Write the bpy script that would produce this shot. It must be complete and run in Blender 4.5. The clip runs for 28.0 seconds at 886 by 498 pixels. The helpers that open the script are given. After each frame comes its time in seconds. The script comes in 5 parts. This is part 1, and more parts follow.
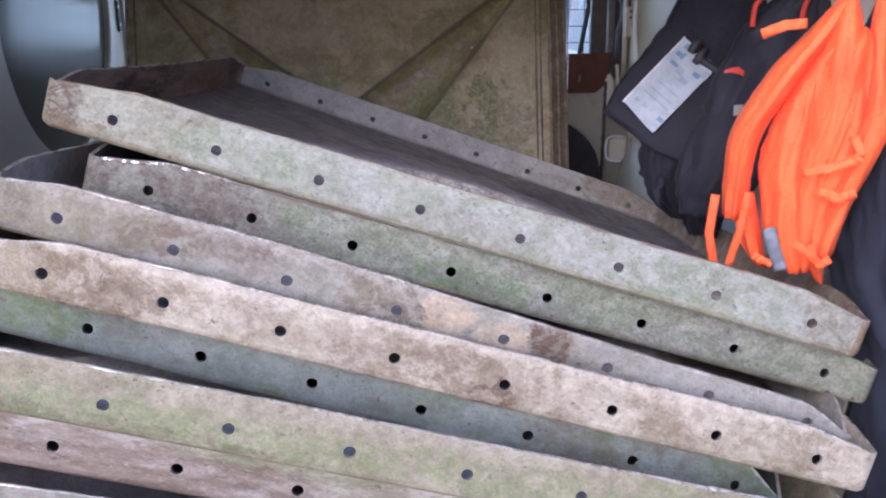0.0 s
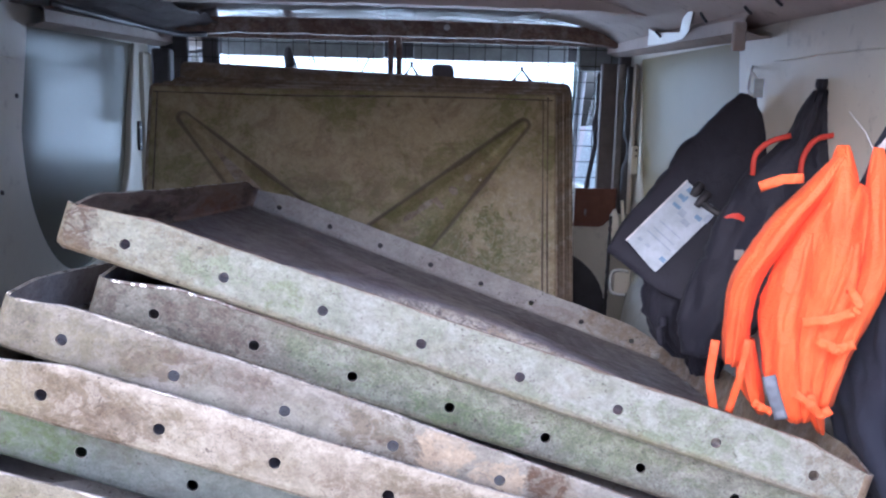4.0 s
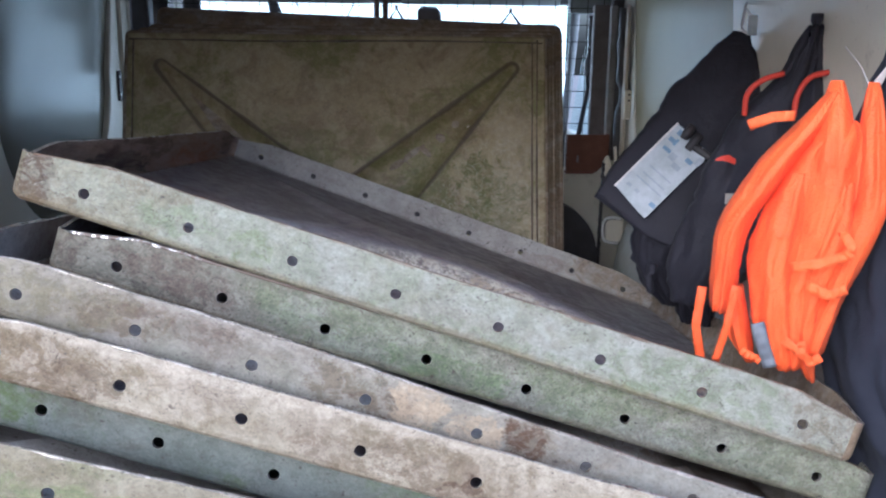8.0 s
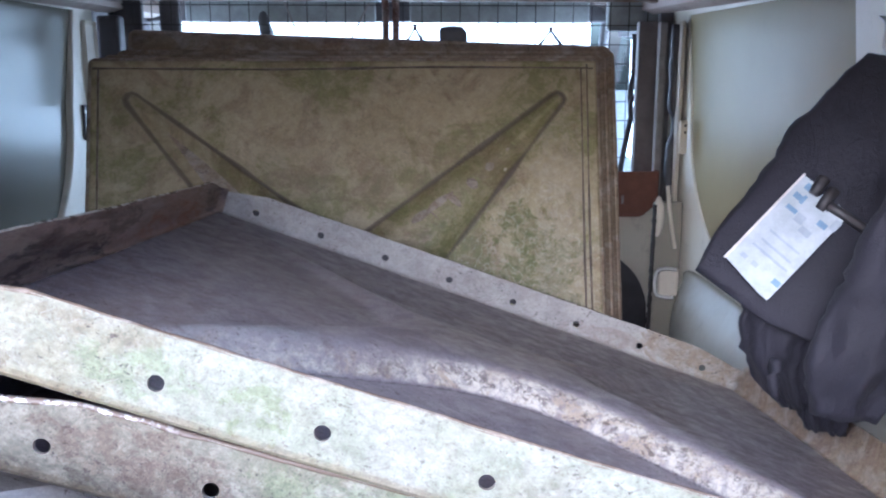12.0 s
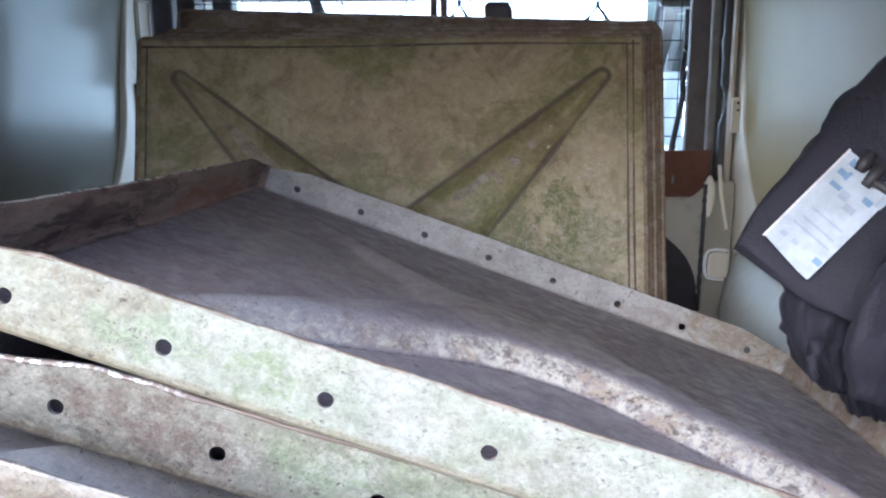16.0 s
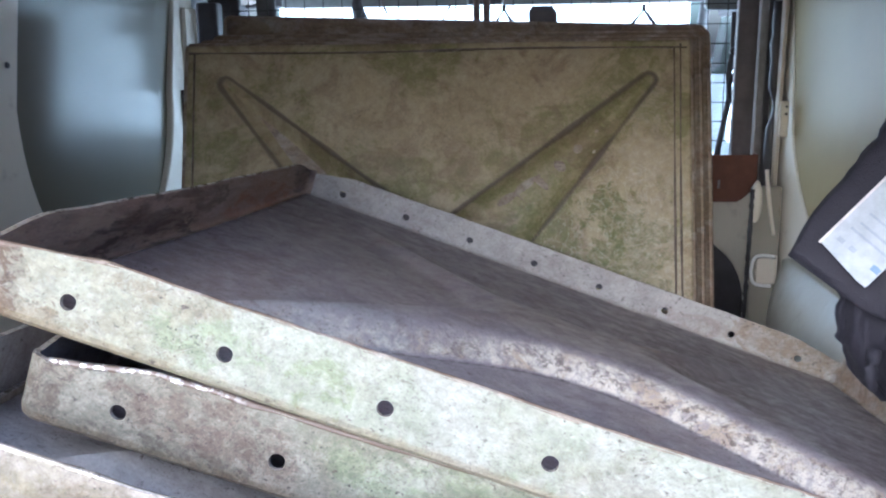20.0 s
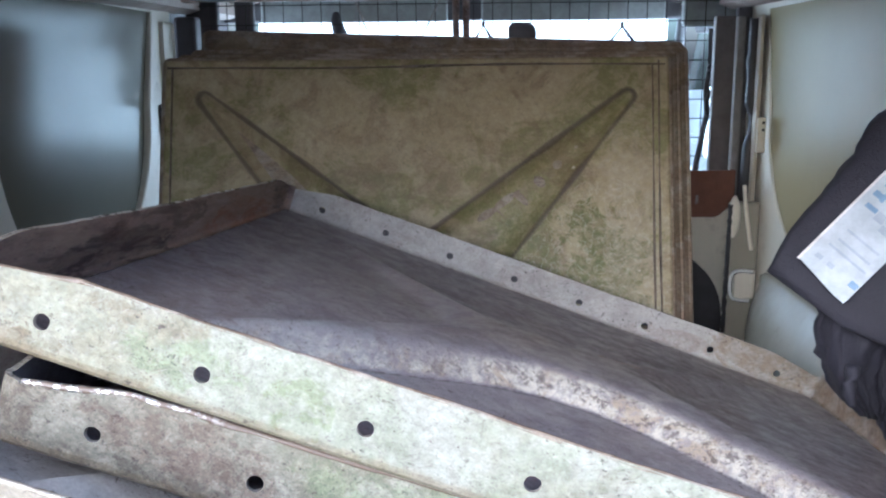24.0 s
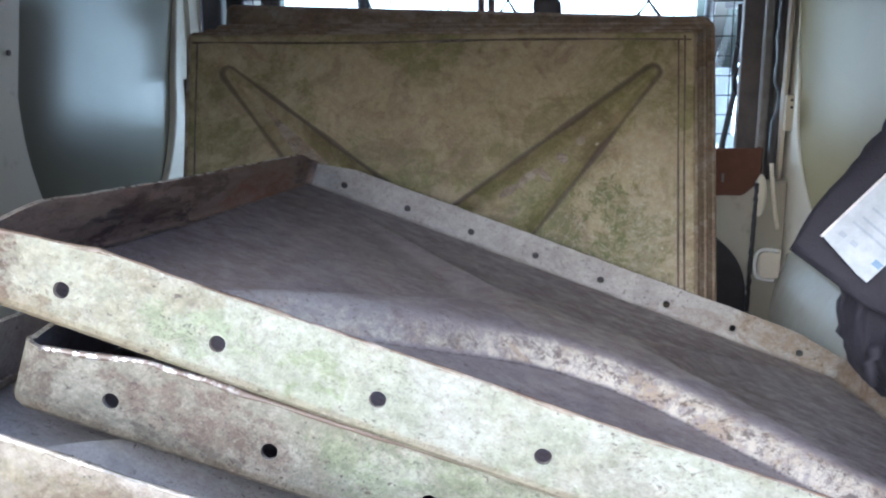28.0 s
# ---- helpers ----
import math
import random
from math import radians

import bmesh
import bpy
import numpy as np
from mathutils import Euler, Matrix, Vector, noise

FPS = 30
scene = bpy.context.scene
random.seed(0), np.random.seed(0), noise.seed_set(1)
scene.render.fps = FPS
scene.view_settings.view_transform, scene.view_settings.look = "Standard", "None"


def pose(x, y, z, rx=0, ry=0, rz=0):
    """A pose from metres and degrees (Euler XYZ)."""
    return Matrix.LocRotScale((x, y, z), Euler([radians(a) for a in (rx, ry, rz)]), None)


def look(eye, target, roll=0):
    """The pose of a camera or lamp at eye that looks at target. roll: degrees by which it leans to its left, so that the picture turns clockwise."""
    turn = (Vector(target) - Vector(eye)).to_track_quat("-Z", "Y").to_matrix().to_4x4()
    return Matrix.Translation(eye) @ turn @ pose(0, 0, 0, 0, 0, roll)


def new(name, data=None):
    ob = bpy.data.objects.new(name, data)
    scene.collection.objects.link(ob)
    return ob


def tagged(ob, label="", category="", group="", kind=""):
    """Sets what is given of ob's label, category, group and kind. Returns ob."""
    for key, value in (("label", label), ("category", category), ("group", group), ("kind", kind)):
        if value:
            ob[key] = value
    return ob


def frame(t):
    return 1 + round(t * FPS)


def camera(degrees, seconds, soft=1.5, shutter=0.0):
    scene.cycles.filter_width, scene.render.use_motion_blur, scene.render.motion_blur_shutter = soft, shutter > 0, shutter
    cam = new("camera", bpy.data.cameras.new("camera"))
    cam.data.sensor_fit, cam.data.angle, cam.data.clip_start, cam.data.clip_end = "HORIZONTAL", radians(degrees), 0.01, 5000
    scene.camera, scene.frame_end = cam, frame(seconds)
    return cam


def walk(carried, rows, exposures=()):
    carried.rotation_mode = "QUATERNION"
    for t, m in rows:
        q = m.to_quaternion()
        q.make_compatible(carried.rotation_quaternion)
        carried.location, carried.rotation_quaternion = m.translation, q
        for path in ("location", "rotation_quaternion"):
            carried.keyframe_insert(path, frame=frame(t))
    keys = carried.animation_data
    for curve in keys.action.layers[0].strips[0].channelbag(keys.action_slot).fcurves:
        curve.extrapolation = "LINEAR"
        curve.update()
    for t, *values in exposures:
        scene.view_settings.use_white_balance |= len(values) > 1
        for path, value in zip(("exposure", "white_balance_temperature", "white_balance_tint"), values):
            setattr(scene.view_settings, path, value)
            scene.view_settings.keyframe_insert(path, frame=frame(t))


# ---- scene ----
# The load bay of an old van seen from its open rear doors: z is up from the ground, y runs forward into the van.
cam = camera(53.34, 28.0, soft=2.2)
ROWS = [
    (0, (0.108, 0.002, 1.556), (0.181, 1.909, 0.957), -0.85),
    (0.3, (0.132, -0.026, 1.571), (0.223, 1.914, 1.091), -1.34),
    (0.5, (0.137, -0.045, 1.578), (0.261, 1.909, 1.169), -1.31),
    (0.8, (0.144, -0.040, 1.586), (0.213, 1.937, 1.292), -0.97),
    (1, (0.146, -0.032, 1.581), (0.217, 1.944, 1.278), -0.97),
    (1.5, (0.142, -0.023, 1.583), (0.190, 1.951, 1.269), -0.52),
    (2, (0.129, -0.020, 1.583), (0.213, 1.952, 1.260), 0.18),
    (2.5, (0.131, -0.023, 1.583), (0.220, 1.950, 1.265), 0.05),
    (3, (0.125, -0.018, 1.584), (0.220, 1.954, 1.264), 0.19),
    (3.5, (0.119, -0.011, 1.583), (0.194, 1.960, 1.254), 0.93),
    (4, (0.113, -0.007, 1.581), (0.174, 1.964, 1.246), 1.35),
    (4.5, (0.109, -0.007, 1.580), (0.173, 1.963, 1.239), 1.70),
    (6.5, (0.113, 0.007, 1.575), (0.166, 1.974, 1.217), 2.15),
    (7, (0.113, 0.007, 1.573), (0.165, 1.972, 1.201), 2.16),
    (7.5, (0.123, 0.033, 1.564), (0.159, 1.976, 1.094), 0.45),
    (8, (0.151, 0.045, 1.564), (0.213, 1.995, 1.122), 0.66),
    (8.5, (0.164, 0.060, 1.545), (0.215, 1.986, 1.011), 0.90),
    (9, (0.165, 0.090, 1.538), (0.189, 1.995, 0.928), 0.81),
    (9.5, (0.168, 0.137, 1.542), (0.059, 2.041, 0.938), 1.46),
    (10, (0.193, 0.175, 1.513), (0.026, 2.028, 0.781), 0.14),
    (10.3, (0.152, 0.212, 1.516), (0.092, 2.038, 0.702), 1.85),
    (10.5, (0.106, 0.247, 1.514), (0.131, 2.110, 0.787), 2.30),
    (10.7, (0.002, 0.324, 1.526), (0.075, 2.210, 0.865), 4.36),
    (11, (-0.087, 0.404, 1.547), (0.057, 2.284, 0.880), 5.83),
    (11.3, (-0.106, 0.467, 1.556), (0.076, 2.344, 0.889), 4.99),
    (11.5, (-0.076, 0.485, 1.567), (0.090, 2.380, 0.949), 3.17),
    (11.7, (-0.017, 0.497, 1.586), (0.092, 2.424, 1.064), 0.90),
    (12, (0.050, 0.521, 1.589), (0.142, 2.478, 1.183), -0.00),
    (12.5, (0.095, 0.552, 1.589), (0.124, 2.517, 1.215), 0.47),
    (13, (0.093, 0.554, 1.587), (0.071, 2.519, 1.211), 0.46),
    (13.5, (0.083, 0.549, 1.584), (0.041, 2.512, 1.204), 1.25),
    (15.5, (0.093, 0.522, 1.578), (0.059, 2.475, 1.148), 0.15),
    (16, (0.102, 0.524, 1.575), (0.052, 2.474, 1.132), -0.37),
    (16.5, (0.095, 0.523, 1.575), (0.040, 2.476, 1.147), 0.15),
    (17, (0.078, 0.527, 1.580), (-0.024, 2.474, 1.134), 0.47),
    (17.5, (0.052, 0.519, 1.587), (-0.086, 2.478, 1.209), 0.93),
    (18, (0.047, 0.525, 1.587), (-0.091, 2.481, 1.196), 1.05),
    (18.5, (0.053, 0.540, 1.585), (-0.022, 2.493, 1.160), 1.49),
    (19, (0.068, 0.541, 1.584), (0.008, 2.495, 1.162), 1.11),
    (19.5, (0.071, 0.540, 1.579), (-0.038, 2.489, 1.142), -0.24),
    (20, (0.079, 0.529, 1.578), (-0.050, 2.477, 1.144), -0.72),
    (20.5, (0.078, 0.524, 1.577), (-0.015, 2.475, 1.147), -0.71),
    (21, (0.071, 0.519, 1.582), (-0.015, 2.476, 1.179), -0.80),
    (21.5, (0.063, 0.526, 1.583), (-0.058, 2.482, 1.183), -0.81),
    (23.5, (0.070, 0.538, 1.579), (-0.016, 2.491, 1.159), -0.36),
    (24, (0.077, 0.536, 1.580), (-0.005, 2.493, 1.177), -0.49),
    (24.5, (0.076, 0.537, 1.578), (-0.013, 2.491, 1.162), -0.56),
    (25, (0.076, 0.537, 1.579), (-0.006, 2.491, 1.162), -0.36),
    (25.5, (0.078, 0.540, 1.579), (-0.014, 2.496, 1.171), -0.43),
    (26, (0.072, 0.538, 1.580), (-0.040, 2.496, 1.185), -0.62),
    (26.5, (0.086, 0.542, 1.575), (-0.004, 2.495, 1.153), -2.05),
    (27, (0.086, 0.549, 1.572), (-0.043, 2.486, 1.092), -1.36),
    (27.5, (0.086, 0.540, 1.576), (-0.054, 2.485, 1.133), -0.80),
    (28, (0.089, 0.534, 1.576), (-0.053, 2.477, 1.124), -0.35),
]
EXPOSURES = [(0.0, 1.2, 4900, 26), (0.8, 1.38, 4600, 27), (2.0, 1.38, 4650, 26), (4.5, 1.36, 4780, 23), (6.5, 1.27, 4750, 21), (8.0, 1.12, 4800, 15), (9.5, 1.03, 5000, 9), (10.4, 1.06, 5100, 8), (11.0, 1.16, 4750, 10), (11.6, 1.55, 4750, 14), (12.1, 2.05, 4680, 20), (13.5, 2.0, 4780, 17), (16.0, 1.95, 4820, 15), (23.0, 1.92, 4820, 14), (28.0, 1.9, 4900, 12)]
walk(cam, [(t, look(eye, target, roll)) for t, eye, target, roll in ROWS], EXPOSURES)

# ---- world and light ----
world = bpy.data.worlds.new("sky")
scene.world = world
world.use_nodes = True
wn = world.node_tree
sky = wn.nodes.new("ShaderNodeTexSky")
sky.sky_type = "NISHITA"
sky.sun_disc = False
sky.sun_elevation, sky.sun_rotation = radians(29.6), radians(206.6)
sky.air_density, sky.dust_density = 1.0, 5.0
wn.links.new(sky.outputs[0], wn.nodes["Background"].inputs[0])
wn.nodes["Background"].inputs[1].default_value = 0.12
sun = new("sun", bpy.data.lights.new("sun", "SUN"))
sun.data.energy, sun.data.angle, sun.data.color = 0.12, radians(40), (1.0, 0.96, 0.9)
sun.matrix_world = look((-1.3, -2.6, 1.65), (0.0, 0.0, 0.0))


# daylight through the windscreen and the cab windows
for where, target, wide, high, watts in (((0.0, 4.45, 1.52), (0.0, 0.0, 1.5), 1.76, 0.55, 4.2), ((-1.03, 4.02, 1.45), (0.0, 4.02, 1.45), 0.62, 0.5, 1.4), ((1.03, 4.02, 1.45), (0.0, 4.02, 1.45), 0.62, 0.5, 1.4)):
    pane_light = new("window_daylight", bpy.data.lights.new("window_daylight", "AREA"))
    pane_light.data.shape, pane_light.data.size, pane_light.data.size_y = "RECTANGLE", wide, high
    pane_light.data.energy, pane_light.data.color = watts, (1.0, 0.99, 0.94)
    pane_light.matrix_world = look(where, target)


# ---- materials ----
class Nodes:
    """A small node-tree writer for one material."""

    def __init__(self, name, rough=0.5, metal=0.0):
        self.m = bpy.data.materials.new(name)
        self.m.use_nodes = True
        self.t = self.m.node_tree
        self.b = self.t.nodes["Principled BSDF"]
        self.b.inputs["Roughness"].default_value = rough
        self.b.inputs["Metallic"].default_value = metal
        self.v = self.t.nodes.new("ShaderNodeTexCoord").outputs["Object"]

    def put(self, socket, value):
        if isinstance(value, bpy.types.NodeSocket):
            self.t.links.new(value, socket)
        elif isinstance(value, tuple) and len(value) == 3 and socket.type == "RGBA":
            socket.default_value = (*value, 1)
        else:
            socket.default_value = value

    def shift(self, loc=(0, 0, 0), scale=(1, 1, 1), rot=(0, 0, 0)):
        n = self.t.nodes.new("ShaderNodeMapping")
        self.put(n.inputs[0], self.v)
        n.inputs[1].default_value, n.inputs[2].default_value, n.inputs[3].default_value = loc, rot, scale
        return n.outputs[0]

    def noise(self, scale, detail=5.0, rough=0.6, vec=None, warp=0.0):
        n = self.t.nodes.new("ShaderNodeTexNoise")
        self.put(n.inputs["Vector"], vec or self.v)
        n.inputs["Scale"].default_value, n.inputs["Detail"].default_value = scale, detail
        n.inputs["Roughness"].default_value, n.inputs["Distortion"].default_value = rough, warp
        return n.outputs["Fac"]

    def ramp(self, fac, lo, hi, a=0.0, b=1.0):
        n = self.t.nodes.new("ShaderNodeMapRange")
        n.interpolation_type = "SMOOTHSTEP"
        for i, value in enumerate((fac, lo, hi, a, b)):
            self.put(n.inputs[i], value)
        return n.outputs[0]

    def math(self, op, a, b=0.0):
        n = self.t.nodes.new("ShaderNodeMath")
        n.operation = op
        self.put(n.inputs[0], a), self.put(n.inputs[1], b)
        return n.outputs[0]

    def mix(self, fac, a, b, blend="MIX"):
        n = self.t.nodes.new("ShaderNodeMix")
        n.data_type, n.blend_type = "RGBA", blend
        self.put(n.inputs[0], fac), self.put(n.inputs[6], a), self.put(n.inputs[7], b)
        return n.outputs[2]

    def bump(self, height, strength=0.3, dist=0.002):
        n = self.t.nodes.new("ShaderNodeBump")
        n.inputs["Strength"].default_value, n.inputs["Distance"].default_value = strength, dist
        self.put(n.inputs["Height"], height)
        self.put(self.b.inputs["Normal"], n.outputs[0])

    def done(self, color, rough=None):
        self.put(self.b.inputs["Base Color"], color)
        if rough is not None:
            self.put(self.b.inputs["Roughness"], rough)
        return self.m


def weathered(name, c0, c1, rust=(0.16, 0.085, 0.06), rust_amt=0.5, algae=(0.2, 0.26, 0.09), algae_amt=0.5, seed=0.0, rough=0.62, pale=(0.6, 0.58, 0.52), pale_amt=0.3, blots=(), vein=0.35, dots=0.0, grain=1.0, worn=None, foot=0.0, lichen=0.0, speckle=0.8, stretch=(0.8, 1.0, 1.0), clump=95.0, lit_crest=0.0, low_moss=0.0, lichen_at=(0.0, 0.0, 9.0), upright=True, scuffs=0.0, folds=0.0, along=0, grit=0.0):
    """Old sheet steel: two greys, brown stain and veins, green algae, pale lime bloom, scratches, dark specks.

    blots: (x, height or depth, reach along x, reach across, strength, colour, speckle share) patches of stain, two of
    painted shadow, with ragged edges."""
    n = Nodes(name, rough)
    flat = n.v
    n.v = n.shift((0, 0, 0), stretch)
    vec = n.shift((seed * 1.7, seed * 2.3, seed * 0.9))
    other = n.shift((seed * 4 + 9, seed, 2))
    fine = n.noise(210, 6, 0.78, vec)
    mid = n.noise(52, 9, 0.78, other, 0.3)
    crisp = n.noise(clump, 8, 0.8, vec, 0.4)
    col = n.mix(n.ramp(n.noise(12.0, 5, 0.58, vec, 0.6), 0.36, 0.64), c0, c1)
    col = n.mix(n.math("MULTIPLY", n.ramp(n.noise(19, 7, 0.62, other, 0.7), 0.46, 0.6), pale_amt), col, pale)
    green = n.ramp(n.noise(5.0, 6, 0.65, n.shift((seed * 5 + 3, 1, seed)), 0.5), 0.47, 0.56)
    green = n.math("MULTIPLY", green, n.ramp(crisp, 0.38, 0.57, 0.25, 1.0))
    col = n.mix(n.math("MULTIPLY", green, algae_amt), col, algae)
    big = n.ramp(n.noise(9.0, 8, 0.66, other, 0.8), 0.49, 0.6)
    stain = n.math("MULTIPLY", big, n.ramp(n.noise(clump * 0.75, 7, 0.7, other, 0.5), 0.38, 0.58, 0.4, 1.0))
    col = n.mix(n.math("MULTIPLY", stain, rust_amt), col, rust)
    ridge = n.math("ABSOLUTE", n.math("SUBTRACT", n.noise(12, 9, 0.75, vec, 1.0), 0.5))
    lines = n.math("MULTIPLY", n.ramp(ridge, 0.0, 0.012, 1.0, 0.0), n.ramp(n.noise(7, 4, 0.6, other), 0.46, 0.6))
    col = n.mix(n.math("MULTIPLY", lines, vein), col, rust)
    sep = n.t.nodes.new("ShaderNodeSeparateXYZ")
    n.put(sep.inputs[0], flat)
    for k, (bx, by, rx, ry, amount, colour, share) in enumerate(blots):
        across = sep.outputs[2] if upright else sep.outputs[1]
        far = n.math("SQRT", n.math("ADD", n.math("POWER", n.math("DIVIDE", n.math("SUBTRACT", sep.outputs[along], bx), rx), 2.0), n.math("POWER", n.math("DIVIDE", n.math("SUBTRACT", across, by), ry), 2.0)))
        rag = n.math("MULTIPLY", n.math("SUBTRACT", n.noise(13.0, 10, 0.74, n.shift((k * 3.1 + seed, 7, k)), 0.5), 0.5), 3.4)
        mask = n.ramp(n.math("ADD", far, rag), 0.8, 0.97, amount, 0.0)
        col = n.mix(n.math("MULTIPLY", mask, n.ramp(n.noise(48, 10, 0.74, n.shift((k + seed, 2, 9)), 0.6), 0.46, 0.54, 1.0 - share, 1.0)), col, colour)
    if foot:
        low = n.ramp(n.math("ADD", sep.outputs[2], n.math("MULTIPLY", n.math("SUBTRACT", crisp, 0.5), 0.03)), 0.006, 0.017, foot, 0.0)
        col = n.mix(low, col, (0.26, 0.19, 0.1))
    # pale band for worn paint and for light caught by the rounded top
    if lit_crest:
        rim = n.math("ADD", sep.outputs[2], n.math("MULTIPLY", n.math("SUBTRACT", mid, 0.5), 0.05))
        col = n.mix(n.ramp(rim, 0.062, 0.078, 0.0, lit_crest), col, pale)
    if low_moss:
        rim = n.math("ADD", sep.outputs[2], n.math("MULTIPLY", n.math("SUBTRACT", n.noise(14, 9, 0.75, vec), 0.5), 0.16))
        col = n.mix(n.math("MULTIPLY", n.ramp(rim, 0.02, 0.06, low_moss, 0.0), n.ramp(crisp, 0.38, 0.56, 0.3, 1.0)), col, algae)
    if lichen:
        ring = n.math("ABSOLUTE", n.math("SUBTRACT", n.noise(16, 5, 0.6, other, 2.2), 0.5))
        mask = n.math("MULTIPLY", n.ramp(ring, 0.0, 0.026, 1.0, 0.0), n.ramp(n.math("ADD", n.math("ADD", n.math("ABSOLUTE", n.math("SUBTRACT", sep.outputs[0], lichen_at[0])), n.math("ABSOLUTE", n.math("SUBTRACT", sep.outputs[1], lichen_at[1]))), n.math("MULTIPLY", n.noise(6, 5, 0.6, vec), 0.4)), lichen_at[2], lichen_at[2] + 0.2, 1.0, 0.0))
        col = n.mix(n.math("MULTIPLY", mask, n.ramp(crisp, 0.4, 0.5, 0.2, lichen)), col, (0.6, 0.56, 0.44))
    patch = n.ramp(n.noise(11, 7, 0.7, n.shift((seed + 20, 4, 4))), 0.45, 0.58, 0.25, 1.0)
    speck = n.ramp(n.noise(165, 4, 0.7, vec), 0.615, 0.645)
    col = n.mix(n.math("MULTIPLY", n.math("MULTIPLY", speck, patch), speckle), col, (0.055, 0.042, 0.035))
    pit = n.ramp(n.noise(52 if upright else 36, 8, 0.8, n.shift((seed * 2, seed + 6, 3)), 0.5), 0.62, 0.635)
    col = n.mix(n.math("MULTIPLY", pit, speckle * 0.9), col, (0.08, 0.055, 0.045))
    scratch = n.ramp(n.noise(1.0, 4, 0.7, n.shift((seed, 0, seed), (9, 60, 380), (0.0, 0.33, 0.0))), 0.64, 0.68)
    col = n.mix(n.math("MULTIPLY", n.math("MULTIPLY", scratch, patch), 0.4 * grain if upright else 0.0), col, pale)
    if scuffs:
        for turn, tint in ((0.62, pale), (0.5, (0.16, 0.14, 0.11)), (-0.4, pale)):
            rotated = n.t.nodes.new("ShaderNodeMapping")
            n.put(rotated.inputs[0], flat)
            rotated.inputs[1].default_value, rotated.inputs[2].default_value = (seed + turn, 0, 0), (0.0, turn, 0.0)
            long = n.t.nodes.new("ShaderNodeMapping")
            n.put(long.inputs[0], rotated.outputs[0])
            long.inputs[3].default_value = (28, 30, 330)
            stroke = n.ramp(n.noise(1.0, 5, 0.65, long.outputs[0]), 0.6, 0.66)
            col = n.mix(n.math("MULTIPLY", n.math("MULTIPLY", stroke, patch), scuffs), col, tint)
    if dots:
        vor = n.t.nodes.new("ShaderNodeTexVoronoi")
        n.put(vor.inputs["Vector"], flat)
        vor.inputs["Scale"].default_value = 8.5
        lucky = n.t.nodes.new("ShaderNodeSeparateColor")
        n.put(lucky.inputs[0], vor.outputs["Color"])
        size = n.math("MULTIPLY", n.ramp(lucky.outputs[0], 0.55, 1.0), 0.08)
        spot = n.math("LESS_THAN", n.math("ADD", vor.outputs["Distance"], n.math("MULTIPLY", n.math("SUBTRACT", mid, 0.5), 0.05)), size)
        col = n.mix(n.math("MULTIPLY", spot, dots), col, (0.64, 0.59, 0.48))
    # real wear, but the light on door-facing slopes is coloured in with it
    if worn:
        for layer, tint, lo, hi in (("lit_wear", worn, 0.43, 0.53), ("lit_wear", (0.1, 0.08, 0.07), 0.535, 0.57), ("crease_line", (0.05, 0.04, 0.035), 0.38, 0.56)):
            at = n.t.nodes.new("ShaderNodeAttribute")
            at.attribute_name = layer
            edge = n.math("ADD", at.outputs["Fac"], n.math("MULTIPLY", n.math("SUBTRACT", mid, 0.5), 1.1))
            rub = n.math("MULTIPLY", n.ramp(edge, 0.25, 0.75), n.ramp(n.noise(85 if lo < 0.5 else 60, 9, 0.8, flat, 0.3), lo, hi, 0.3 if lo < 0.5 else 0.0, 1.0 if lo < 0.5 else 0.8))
            if layer == "lit_wear":
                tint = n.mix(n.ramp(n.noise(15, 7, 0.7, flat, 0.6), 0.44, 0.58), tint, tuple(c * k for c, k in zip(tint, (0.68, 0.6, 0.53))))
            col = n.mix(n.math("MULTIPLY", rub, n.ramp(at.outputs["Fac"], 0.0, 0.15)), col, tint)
    # darker brown line along the star's outline
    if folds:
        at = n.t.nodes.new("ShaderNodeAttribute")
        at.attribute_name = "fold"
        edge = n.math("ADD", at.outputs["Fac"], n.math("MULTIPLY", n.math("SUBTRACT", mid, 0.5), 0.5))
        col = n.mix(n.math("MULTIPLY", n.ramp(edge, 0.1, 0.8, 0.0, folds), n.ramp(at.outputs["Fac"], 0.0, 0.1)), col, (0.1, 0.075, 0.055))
    if grit:
        dust = n.ramp(n.noise(420, 4, 0.7, other), 0.57, 0.62)
        where = n.ramp(n.noise(8, 7, 0.7, n.shift((seed * 3 + 2, 1, 5)), 0.5), 0.42, 0.56, 0.2, 1.0)
        col = n.mix(n.math("MULTIPLY", n.math("MULTIPLY", dust, where), grit), col, (0.07, 0.055, 0.045))
        light = n.ramp(n.noise(380, 3, 0.7, vec), 0.6, 0.66)
        col = n.mix(n.math("MULTIPLY", light, grit * 0.5), col, pale)
    grain *= 0.8
    tone = n.mix(n.ramp(mid, 0.41, 0.6), tuple(1 - grain * (1 - c) for c in (0.66, 0.64, 0.61)), tuple(1 + grain * 0.08 for _ in range(3)))
    col = n.mix(1.0, col, tone, "MULTIPLY")
    col = n.mix(1.0, col, n.mix(n.ramp(fine, 0.36, 0.64), tuple(1 - grain * 0.34 for _ in range(3)), tuple(1 + grain * 0.06 for _ in range(3))), "MULTIPLY")
    n.bump(n.math("ADD", n.math("MULTIPLY", fine, 0.6), n.math("ADD", n.math("MULTIPLY", stain, 0.4), n.math("MULTIPLY", mid, 0.7))), 0.5 * grain, 0.0016)
    return n.done(col, n.ramp(n.noise(24, 8, 0.75, vec), 0.35, 0.65, rough - 0.2, rough + 0.16))


